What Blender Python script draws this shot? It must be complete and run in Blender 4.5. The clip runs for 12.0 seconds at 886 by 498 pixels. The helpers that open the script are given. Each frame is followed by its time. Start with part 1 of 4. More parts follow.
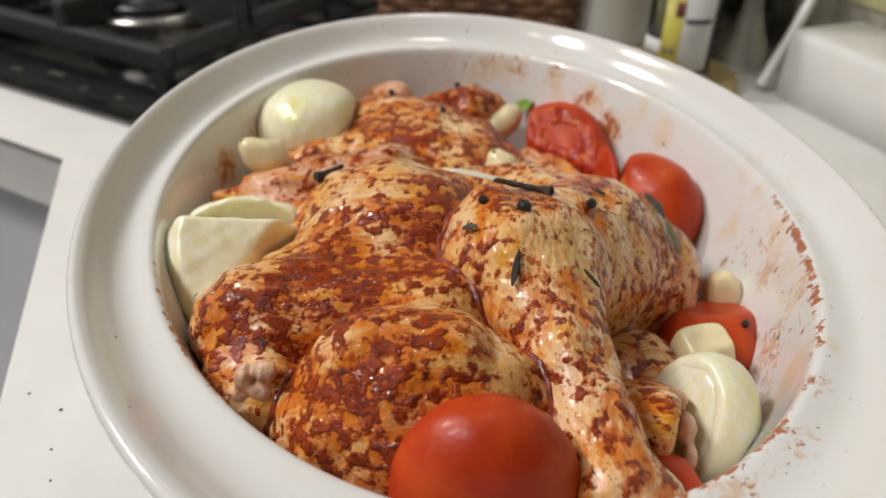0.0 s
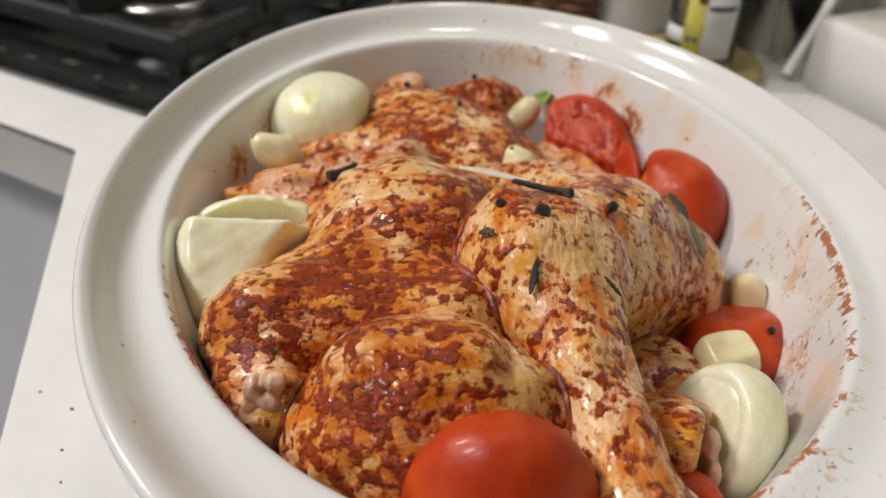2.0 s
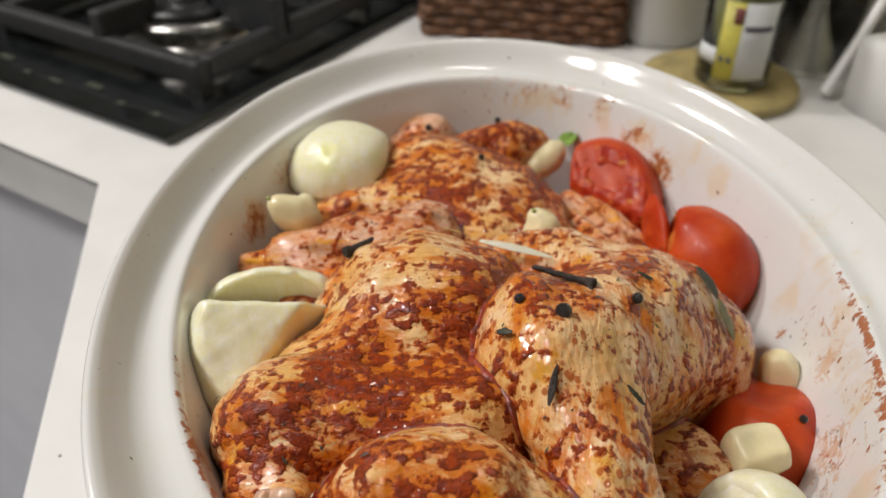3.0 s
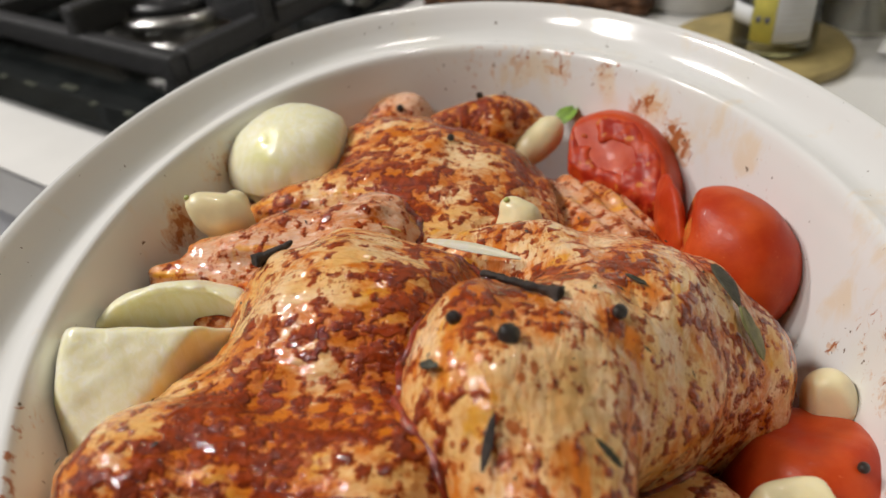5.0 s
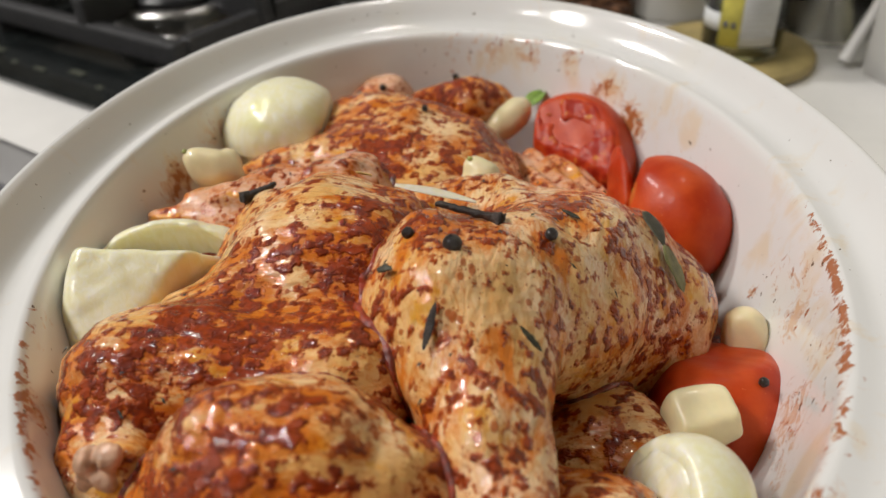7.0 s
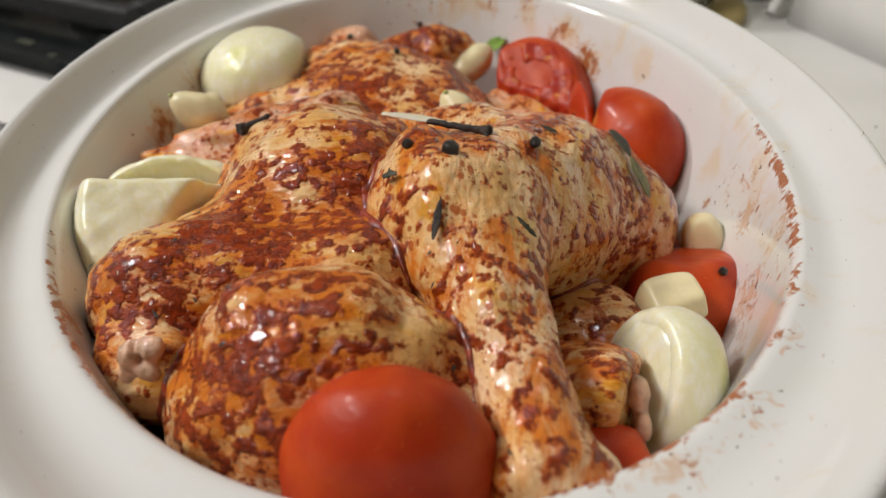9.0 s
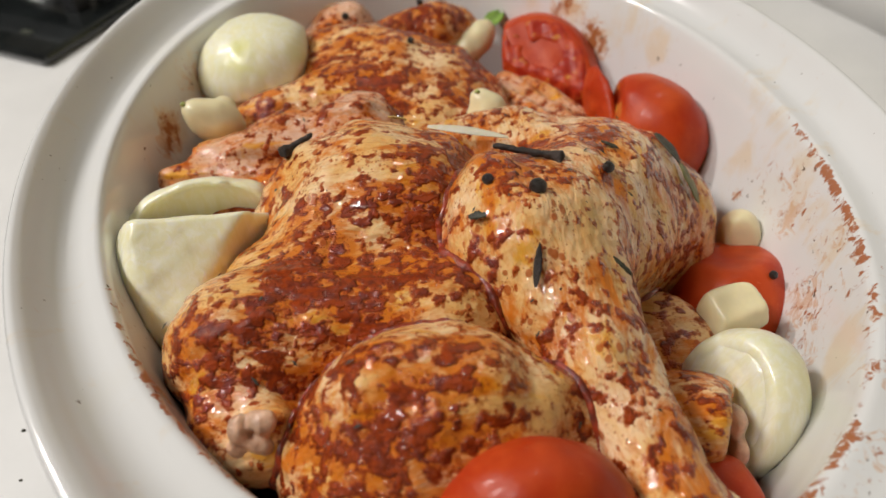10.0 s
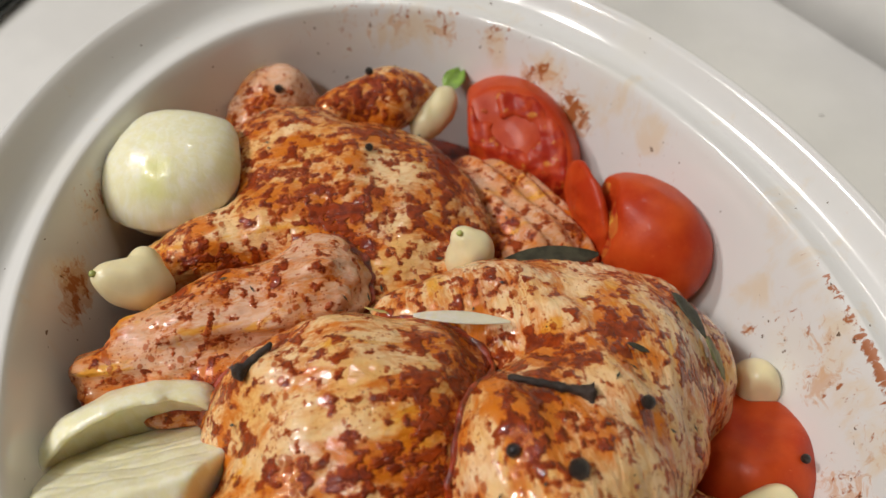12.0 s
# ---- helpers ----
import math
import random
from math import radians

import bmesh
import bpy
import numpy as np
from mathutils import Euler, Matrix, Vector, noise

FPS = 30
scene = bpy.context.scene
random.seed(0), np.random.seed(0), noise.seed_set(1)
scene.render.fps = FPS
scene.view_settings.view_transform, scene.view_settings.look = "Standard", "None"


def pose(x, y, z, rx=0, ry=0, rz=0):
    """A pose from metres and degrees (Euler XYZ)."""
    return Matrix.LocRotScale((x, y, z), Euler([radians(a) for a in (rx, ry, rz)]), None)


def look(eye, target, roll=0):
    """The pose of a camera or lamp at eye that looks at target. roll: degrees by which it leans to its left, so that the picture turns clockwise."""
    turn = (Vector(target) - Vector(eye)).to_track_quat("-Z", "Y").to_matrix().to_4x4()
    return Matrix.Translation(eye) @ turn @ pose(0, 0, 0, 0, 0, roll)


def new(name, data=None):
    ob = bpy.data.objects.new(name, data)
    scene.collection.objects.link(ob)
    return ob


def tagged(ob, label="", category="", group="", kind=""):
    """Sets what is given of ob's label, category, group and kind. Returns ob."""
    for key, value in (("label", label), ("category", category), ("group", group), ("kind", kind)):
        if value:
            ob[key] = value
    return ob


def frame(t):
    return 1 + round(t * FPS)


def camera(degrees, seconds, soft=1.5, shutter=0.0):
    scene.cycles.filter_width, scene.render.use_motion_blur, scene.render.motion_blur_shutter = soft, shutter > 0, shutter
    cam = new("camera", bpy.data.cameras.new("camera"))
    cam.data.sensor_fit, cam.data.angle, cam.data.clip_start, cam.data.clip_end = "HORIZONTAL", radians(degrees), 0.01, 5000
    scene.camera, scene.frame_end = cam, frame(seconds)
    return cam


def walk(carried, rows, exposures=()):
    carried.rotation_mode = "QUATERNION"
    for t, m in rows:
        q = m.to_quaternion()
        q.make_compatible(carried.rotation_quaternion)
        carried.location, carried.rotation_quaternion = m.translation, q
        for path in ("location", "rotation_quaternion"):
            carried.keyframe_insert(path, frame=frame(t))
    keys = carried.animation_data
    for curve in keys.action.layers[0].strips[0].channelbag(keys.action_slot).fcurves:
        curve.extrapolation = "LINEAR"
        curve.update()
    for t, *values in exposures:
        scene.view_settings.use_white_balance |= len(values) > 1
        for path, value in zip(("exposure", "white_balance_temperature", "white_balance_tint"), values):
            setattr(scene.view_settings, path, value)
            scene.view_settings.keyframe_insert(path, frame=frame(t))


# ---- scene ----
cam = camera(60.2, 12.0)
cam.data.dof.use_dof, cam.data.dof.focus_distance, cam.data.dof.aperture_fstop = True, 0.225, 11.0
METRES, EYE, TILT, LEAN, TURN = 0.42, 1.133, -33.45, -1.57, 0.0
ROWS = [
    (0.0, 0.0, 0.0, 0.0, 0.0, 0.0, -0.0),
    (0.5, -0.0007, 0.0075, -0.0133, -0.53, -0.05, -0.09),
    (1.0, 0.0059, 0.0152, -0.0276, -0.42, -0.32, -0.02),
    (1.5, 0.0094, 0.021, -0.0191, 0.21, -0.72, -0.1),
    (2.0, 0.0004, 0.0187, 0.016, 1.22, -1.26, -0.31),
    (2.5, 0.0126, 0.029, 0.0454, 2.25, -2.1, -0.47),
    (3.0, 0.0081, 0.0412, 0.1011, 3.39, -2.87, -0.38),
    (5.0, 0.0793, 0.1942, 0.0945, 7.37, -2.84, 1.83),
    (5.5, 0.0886, 0.2126, 0.0878, 6.73, -2.95, 1.83),
    (6.0, 0.1011, 0.2014, 0.0797, 6.54, -2.64, 1.23),
    (6.5, 0.1127, 0.1581, 0.0637, 7.23, -1.84, 0.29),
    (8.5, 0.104, 0.0761, -0.0019, 5.24, -1.26, 1.47),
    (9.0, 0.0774, 0.0695, -0.0077, 2.6, -2.97, 2.62),
    (9.5, 0.0224, 0.086, 0.0222, -0.83, -5.97, 3.83),
    (10.0, -0.0322, 0.0877, 0.08, -4.19, -9.67, 4.87),
    (10.5, -0.0544, 0.0985, 0.1393, -6.85, -13.02, 5.44),
    (11.0, -0.0564, 0.1018, 0.1902, -8.82, -15.38, 5.56),
    (11.5, -0.0592, 0.169, 0.2412, -10.41, -16.97, 5.39),
    (12.0, -0.0561, 0.2496, 0.2687, -11.58, -17.95, 5.27),
]
walk(cam, [(t, pose(0, 0, EYE, TILT, LEAN, TURN) @ pose(METRES * x, METRES * y, METRES * z, 90 + pitch, roll, yaw)) for t, x, y, z, yaw, pitch, roll in ROWS],
     exposures=((0.0, -0.04), (6.0, 0.0), (8.5, -0.06), (10.5, -0.12), (12.0, -0.17)))


# ---- light ----
world = bpy.data.worlds.new("room")
scene.world = world
world.use_nodes = True
world.node_tree.nodes["Background"].inputs["Color"].default_value = (1.0, 0.93, 0.84, 1)
world.node_tree.nodes["Background"].inputs["Strength"].default_value = 0.25


def unseen_lamp(name, x, y, z, size, watts, colour, target):
    d = bpy.data.lights.new(name, "AREA")
    d.shape, d.size, d.energy, d.color = "DISK", size, watts, colour
    ob = new(name, d)
    ob.matrix_world = look((x, y, z), target)
    return ob


WARM = (1.0, 0.965, 0.925)
# two key lamps out of view, set where the left-hand highlights point
unseen_lamp("unseen_lamp", -1.2, 0.75, 2.2, 0.2, 14.6, WARM, (0, 0.27, 0.9))
unseen_lamp("unseen_lamp", -1.1, 0.1, 2.25, 0.2, 10.0, WARM, (0, 0.27, 0.9))
# weak overhead fill, added with no known fixture
unseen_lamp("unseen_lamp", 0.1, 0.8, 2.45, 0.16, 2.0, WARM, (0, 0.27, 0.9))
# fill added to brighten the floor and cabinet fronts on the left
unseen_lamp("unseen_lamp", -1.0, -0.3, 2.45, 0.3, 8, WARM, (-0.7, 0.1, 0.0))

# ---- materials ----


def material(name):
    m = bpy.data.materials.new(name)
    m.use_nodes = True
    return m, m.node_tree, m.node_tree.nodes["Principled BSDF"]


def put(tree, socket, value):
    if isinstance(value, bpy.types.NodeSocket):
        tree.links.new(value, socket)
    elif isinstance(value, (tuple, list)) and len(value) == 3 and socket.type == "RGBA":
        socket.default_value = (*value, 1)
    else:
        socket.default_value = value


def coords(tree, scale=(1, 1, 1)):
    c = tree.nodes.new("ShaderNodeTexCoord")
    mp = tree.nodes.new("ShaderNodeMapping")
    mp.inputs["Scale"].default_value = scale
    tree.links.new(c.outputs["Object"], mp.inputs["Vector"])
    return mp.outputs["Vector"]


def grain(tree, vec, scale, detail=4, rough=0.55, warp=0.0):
    n = tree.nodes.new("ShaderNodeTexNoise")
    tree.links.new(vec, n.inputs["Vector"])
    n.inputs["Scale"].default_value, n.inputs["Detail"].default_value = scale, detail
    n.inputs["Roughness"].default_value, n.inputs["Distortion"].default_value = rough, warp
    return n.outputs["Fac"]


def cells(tree, vec, scale, feature="F1", rand=1.0):
    n = tree.nodes.new("ShaderNodeTexVoronoi")
    n.feature = feature
    tree.links.new(vec, n.inputs["Vector"])
    n.inputs["Scale"].default_value, n.inputs["Randomness"].default_value = scale, rand
    return n.outputs["Distance"]


def ramp(tree, fac, lo, hi):
    n = tree.nodes.new("ShaderNodeMapRange")
    n.interpolation_type = "SMOOTHSTEP"
    put(tree, n.inputs["Value"], fac)
    n.inputs["From Min"].default_value, n.inputs["From Max"].default_value = lo, hi
    return n.outputs["Result"]


def calc(tree, op, a, b=0.0):
    n = tree.nodes.new("ShaderNodeMath")
    n.operation = op
    put(tree, n.inputs[0], a)
    put(tree, n.inputs[1], b)
    return n.outputs[0]


def blend(tree, fac, a, b):
    n = tree.nodes.new("ShaderNodeMix")
    n.data_type = "RGBA"
    put(tree, n.inputs["Factor"], fac)
    put(tree, n.inputs["A"], a)
    put(tree, n.inputs["B"], b)
    return n.outputs["Result"]


def relief(tree, height, strength, distance):
    n = tree.nodes.new("ShaderNodeBump")
    n.inputs["Strength"].default_value, n.inputs["Distance"].default_value = strength, distance
    tree.links.new(height, n.inputs["Height"])
    return n.outputs["Normal"]


def attribute(tree, name):
    n = tree.nodes.new("ShaderNodeAttribute")
    n.attribute_name = name
    return n.outputs["Fac"]


def plain(name, colour, rough, metal=0.0, vary=0.08, scale=60, bump=0.0, coat=0.0, light=0.0):
    """A surface with a slight uneven tone and relief."""
    m, tr, b = material(name)
    v = coords(tr)
    n = grain(tr, v, scale, 5)
    dark = tuple(c * (1 - vary * 2) for c in colour)
    bright = tuple(min(1, c * (1 + vary)) for c in colour)
    put(tr, b.inputs["Base Color"], blend(tr, ramp(tr, n, 0.3, 0.7), dark, bright))
    b.inputs["Roughness"].default_value, b.inputs["Metallic"].default_value = rough, metal
    b.inputs["Coat Weight"].default_value = coat
    b.inputs["Coat Roughness"].default_value = 0.08
    if light:
        b.inputs["Subsurface Weight"].default_value = light
        b.inputs["Subsurface Radius"].default_value = (1, 0.8, 0.5)
        b.inputs["Subsurface Scale"].default_value = 0.004
    if bump:
        put(tr, b.inputs["Normal"], relief(tr, grain(tr, v, scale * 4, 6), bump, 0.001))
    return m


def skin_material(name, fat, tight, load, stretch):
    """Raw chicken skin under a red-brown spice paste with yellow oil, wet all over; its fibres run along the axis that stretch shortens."""
    m, tr, b = material(name)
    v = coords(tr)
    streak = coords(tr, stretch)
    thick = attribute(tr, "paste")
    crowd = grain(tr, v, 48, 3, 0.5, 0.3)
    pale = blend(tr, ramp(tr, grain(tr, v, 45, 4), 0.36, 0.66), fat, tight)
    fibre = ramp(tr, grain(tr, streak, 520, 4, 0.65, 0.9), 0.46, 0.6)
    pale = blend(tr, calc(tr, "MULTIPLY", fibre, calc(tr, "ADD", 0.3, calc(tr, "MULTIPLY", ramp(tr, crowd, 0.35, 0.65), 0.5))), pale, (0.62, 0.2, 0.02))
    oil = ramp(tr, grain(tr, streak, 95, 4, 0.6, 0.5), 0.55, 0.65)
    pale = blend(tr, calc(tr, "MULTIPLY", oil, 0.75), pale, (0.74, 0.33, 0.006))
    # thin orange glaze
    wash = calc(tr, "ADD", grain(tr, streak, 120, 7, 0.68, 0.6), calc(tr, "SUBTRACT", calc(tr, "MULTIPLY", crowd, 0.6), 0.1))
    wash = calc(tr, "ADD", wash, calc(tr, "ADD", calc(tr, "MULTIPLY", thick, 0.12), load))
    col = blend(tr, calc(tr, "MULTIPLY", ramp(tr, wash, 0.66, 0.84), 0.92), pale, (0.6, 0.15, 0.002))
    # lumps of paste, thinner at their rims
    lump = calc(tr, "ADD", calc(tr, "MULTIPLY", grain(tr, v, 240, 3, 0.5, 0.12), 0.92), calc(tr, "MULTIPLY", grain(tr, streak, 700, 3, 0.55, 0.3), 0.26))
    field = calc(tr, "ADD", calc(tr, "ADD", lump, calc(tr, "SUBTRACT", calc(tr, "MULTIPLY", crowd, 0.5), 0.075)), calc(tr, "ADD", calc(tr, "MULTIPLY", thick, 0.085), load))
    col = blend(tr, calc(tr, "MULTIPLY", ramp(tr, field, 0.775, 0.855), 0.92), col, (0.43, 0.07, 0.002))
    # single flakes and crumbs of spice
    size = calc(tr, "ADD", calc(tr, "MULTIPLY", ramp(tr, grain(tr, v, 130, 3), 0.36, 0.68), 0.38), calc(tr, "MULTIPLY", thick, 0.07))
    flake = ramp(tr, calc(tr, "SUBTRACT", calc(tr, "ADD", size, 0.06), cells(tr, coords(tr, (1, 0.75, 0.9)), 330)), 0.0, 0.16)
    fine = ramp(tr, calc(tr, "SUBTRACT", calc(tr, "ADD", size, 0.02), cells(tr, v, 820)), 0.0, 0.16)
    fleck = calc(tr, "MAXIMUM", flake, calc(tr, "MULTIPLY", fine, 0.75))
    col = blend(tr, calc(tr, "MULTIPLY", fleck, 0.8), col, (0.38, 0.065, 0.004))
    core = ramp(tr, field, 0.84, 0.885)
    red = blend(tr, ramp(tr, grain(tr, v, 380, 4), 0.35, 0.65), (0.14, 0.014, 0.002), (0.32, 0.042, 0.003))
    col = blend(tr, calc(tr, "MULTIPLY", core, 0.9), col, red)
    pepper = ramp(tr, grain(tr, v, 800, 2, 0.5), 0.75, 0.77)
    col = blend(tr, pepper, col, (0.03, 0.018, 0.012))
    put(tr, b.inputs["Base Color"], col)
    b.inputs["Roughness"].default_value = 0.5
    b.inputs["Specular IOR Level"].default_value = 0.1
    b.inputs["Coat Weight"].default_value = 1.0
    b.inputs["Coat IOR"].default_value = 1.4
    b.inputs["Coat Roughness"].default_value = 0.04
    b.inputs["Subsurface Weight"].default_value = 0.12
    b.inputs["Subsurface Radius"].default_value = (1, 0.4, 0.2)
    b.inputs["Subsurface Scale"].default_value = 0.002
    wrinkle = grain(tr, streak, 270, 2, 0.55, 0.6)
    h = calc(tr, "ADD", calc(tr, "MULTIPLY", wrinkle, 0.75), calc(tr, "MULTIPLY", cells(tr, v, 330), 0.3))
    h = calc(tr, "ADD", h, calc(tr, "MULTIPLY", ramp(tr, field, 0.8, 0.95), 0.65))
    h = calc(tr, "ADD", h, calc(tr, "MULTIPLY", fleck, 0.14))
    put(tr, b.inputs["Normal"], relief(tr, h, 0.85, 0.0012))
    put(tr, b.inputs["Coat Normal"], relief(tr, h, 0.75, 0.0012))
    return m


def ceramic_material():
    """White glazed dish, smeared with dried paste and oil where the stain attribute says so."""
    m, tr, b = material("white_glaze")
    v = coords(tr)
    stain, lip = attribute(tr, "stain"), attribute(tr, "residue")
    base = blend(tr, ramp(tr, grain(tr, v, 9, 4), 0.3, 0.7), (0.73, 0.725, 0.71), (0.77, 0.765, 0.75))
    base = blend(tr, calc(tr, "MULTIPLY", ramp(tr, grain(tr, v, 22, 3), 0.56, 0.72), 0.12), base, (0.72, 0.66, 0.45))
    haze = ramp(tr, calc(tr, "ADD", grain(tr, coords(tr, (1, 1, 0.5)), 75, 5, 0.6, 0.5), calc(tr, "MULTIPLY", attribute(tr, "tan"), 0.3)), 0.6, 0.85)
    col = blend(tr, calc(tr, "MULTIPLY", haze, 0.5), base, (0.74, 0.56, 0.32))
    thin = ramp(tr, calc(tr, "ADD", grain(tr, v, 150, 7, 0.7, 1.2), calc(tr, "MULTIPLY", stain, 0.26)), 0.66, 0.79)
    col = blend(tr, calc(tr, "MULTIPLY", thin, 0.5), col, (0.62, 0.28, 0.06))
    smear = calc(tr, "ADD", grain(tr, coords(tr, (1, 1, 0.55)), 330, 6, 0.64, 0.5), calc(tr, "MULTIPLY", stain, 0.195))
    smear = calc(tr, "ADD", smear, calc(tr, "MULTIPLY", lip, 0.29))
    smear = ramp(tr, smear, 0.715, 0.785)
    col = blend(tr, calc(tr, "MULTIPLY", smear, 0.92), col, (0.37, 0.095, 0.008))
    dots = ramp(tr, calc(tr, "ADD", grain(tr, v, 420, 2, 0.4), calc(tr, "MULTIPLY", stain, 0.06)), 0.755, 0.775)
    col = blend(tr, calc(tr, "MULTIPLY", dots, 0.85), col, (0.1, 0.05, 0.02))
    put(tr, b.inputs["Base Color"], col)
    put(tr, b.inputs["Roughness"], calc(tr, "ADD", 0.13, calc(tr, "MULTIPLY", smear, 0.3)))
    b.inputs["Coat Weight"].default_value = 0.3
    put(tr, b.inputs["Normal"], relief(tr, calc(tr, "ADD", smear, calc(tr, "MULTIPLY", grain(tr, v, 14, 2), 0.6)), 0.2, 0.0012))
    return m


def onion_material(name, fresh):
    """Pale layered onion flesh: fine veins along local z, green towards the skin side."""
    m, tr, b = material(name)
    veins = grain(tr, coords(tr, (1, 1, 0.12)), 420, 4, 0.6, 0.5)
    v = coords(tr)
    col = blend(tr, ramp(tr, veins, 0.35, 0.7), (0.83, 0.79, 0.52), (0.88, 0.86, 0.7))
    col = blend(tr, ramp(tr, grain(tr, v, 32, 3), 0.52, 0.74), col, fresh)
    put(tr, b.inputs["Base Color"], col)
    b.inputs["Roughness"].default_value = 0.3
    b.inputs["Coat Weight"].default_value = 0.35
    b.inputs["Coat Roughness"].default_value = 0.12
    b.inputs["Subsurface Weight"].default_value = 0.35
    b.inputs["Subsurface Radius"].default_value = (1, 0.9, 0.45)
    b.inputs["Subsurface Scale"].default_value = 0.006
    put(tr, b.inputs["Normal"], relief(tr, veins, 0.25, 0.0008))
    return m


def tomato_material(name, flesh, light=(0.52, 0.06, 0.014), seeds=(0.6, 0.2, 0.03)):
    m, tr, b = material(name)
    v = coords(tr)
    if flesh:
        n = grain(tr, v, 110, 5, 0.6, 1.0)
        col = blend(tr, ramp(tr, n, 0.42, 0.62), (0.36, 0.02, 0.006), light)
        col = blend(tr, ramp(tr, grain(tr, v, 190, 3, 0.5), 0.6, 0.68), col, seeds)
        h = n
    else:
        n = grain(tr, v, 55, 4)
        col = blend(tr, ramp(tr, n, 0.35, 0.7), (0.43, 0.033, 0.005), (0.58, 0.076, 0.012))
        col = blend(tr, ramp(tr, grain(tr, v, 1100, 2), 0.7, 0.76), col, (0.66, 0.16, 0.05))
        h = grain(tr, v, 700, 3)
    put(tr, b.inputs["Base Color"], col)
    b.inputs["Roughness"].default_value = 0.42
    b.inputs["Coat Weight"].default_value = 0.06
    b.inputs["Specular IOR Level"].default_value = 0.25
    b.inputs["Coat Roughness"].default_value = 0.1
    b.inputs["Subsurface Weight"].default_value = 0.08
    b.inputs["Subsurface Radius"].default_value = (1, 0.25, 0.1)
    b.inputs["Subsurface Scale"].default_value = 0.004
    put(tr, b.inputs["Normal"], relief(tr, h, 0.4 if flesh else 0.12, 0.001))
    return m


def wicker_material():
    m, tr, b = material("brown_wicker")
    v = coords(tr)
    col = blend(tr, ramp(tr, grain(tr, v, 120, 5), 0.35, 0.7), (0.07, 0.028, 0.012), (0.24, 0.11, 0.05))
    put(tr, b.inputs["Base Color"], col)
    b.inputs["Roughness"].default_value = 0.6
    put(tr, b.inputs["Normal"], relief(tr, grain(tr, v, 300, 4), 0.5, 0.001))
    return m


def glass_material(name, tint, rough=0.02):
    m, tr, b = material(name)
    b.inputs["Base Color"].default_value = (*tint, 1)
    b.inputs["Transmission Weight"].default_value = 1.0
    b.inputs["Roughness"].default_value = rough
    b.inputs["IOR"].default_value = 1.45
    return m


SKIN = skin_material("marinated_skin", (0.77, 0.43, 0.14), (0.84, 0.6, 0.34), 0.012, (0.4, 1, 0.9))
LEG_SKIN = skin_material("marinated_leg_skin", (0.78, 0.46, 0.17), (0.86, 0.62, 0.38), -0.008, (1, 0.35, 0.6))
PINK_SKIN = skin_material("pinkish_skin", (0.64, 0.3, 0.14), (0.74, 0.47, 0.33), -0.03, (0.4, 1, 0.9))
GLAZE = ceramic_material()
ONION = onion_material("onion_flesh", (0.76, 0.75, 0.3))
ONION_PALE = onion_material("onion_layer", (0.84, 0.85, 0.6))
GARLIC = plain("garlic_flesh", (0.84, 0.74, 0.46), 0.35, 0, 0.06, 70, 0.1, 0.3, 0.3)
TOMATO = tomato_material("tomato_skin", False)
TOMATO_CUT = tomato_material("tomato_flesh", True)
PULP = tomato_material("tomato_pulp", True, (0.56, 0.14, 0.025), (0.66, 0.33, 0.05))
BONE = plain("bone", (0.66, 0.4, 0.26), 0.35, 0, 0.16, 220, 0.4, 0.4, 0.2)
CLOVE = plain("dried_clove", (0.035, 0.022, 0.016), 0.55, 0, 0.3, 500, 0.6)
PEPPER = plain("peppercorn", (0.022, 0.015, 0.011), 0.35, 0, 0.3, 900, 0.9, 0.4)
LEAF_GREY = plain("dried_leaf", (0.055, 0.052, 0.03), 0.55, 0, 0.25, 250, 0.5)
LEAF_GREEN = plain("green_leaf", (0.2, 0.34, 0.04), 0.4, 0, 0.2, 220, 0.3)
LEAF_OLIVE = plain("olive_leaf", (0.2, 0.19, 0.06), 0.5, 0, 0.2, 220, 0.3)
SPROUT = plain("pale_sprout", (0.42, 0.46, 0.14), 0.4, 0, 0.15, 300)
SEED = plain("pale_seed", (0.6, 0.45, 0.15), 0.5, 0, 0.15, 600, 0.3)
PASTE = plain("spice_paste", (0.24, 0.03, 0.008), 0.25, 0, 0.25, 300, 0.8, 0.6)
SAUCE = plain("thin_marinade", (0.3, 0.032, 0.004), 0.3, 0, 0.35, 260, 0.5, 1.0)
COUNTER = plain("white_worktop", (0.78, 0.77, 0.75), 0.3, 0, 0.025, 18, 0.03, 0.2)
CABINET = plain("white_cabinet", (0.78, 0.79, 0.82), 0.4, 0, 0.02, 12)
FLOOR = plain("pale_floor", (0.7, 0.71, 0.78), 0.45, 0, 0.06, 6)
ROOM_SHELL = plain("dull_room_shell", (0.2, 0.18, 0.15), 0.8, 0, 0.03, 20, 0.1)
TILE = plain("cream_tile", (0.5, 0.47, 0.25), 0.3, 0, 0.14, 25, 0.05, 0.3)
GROUT = plain("tile_grout", (0.42, 0.4, 0.33), 0.8, 0, 0.1, 80, 0.2)
HOB_GLASS = plain("black_hob_glass", (0.012, 0.014, 0.014), 0.12, 0, 0.2, 40, 0.0, 0.4)
IRON = plain("black_cast_iron", (0.025, 0.025, 0.027), 0.5, 0, 0.2, 300, 0.5)
STEEL = plain("brushed_steel", (0.55, 0.54, 0.52), 0.28, 1.0, 0.1, 200, 0.1)
ENAMEL = plain("black_enamel", (0.02, 0.02, 0.022), 0.3, 0, 0.1, 100, 0.1)
WICKER = wicker_material()
WHITE_PLASTIC = plain("white_plastic", (0.76, 0.75, 0.73), 0.35, 0, 0.03, 30)
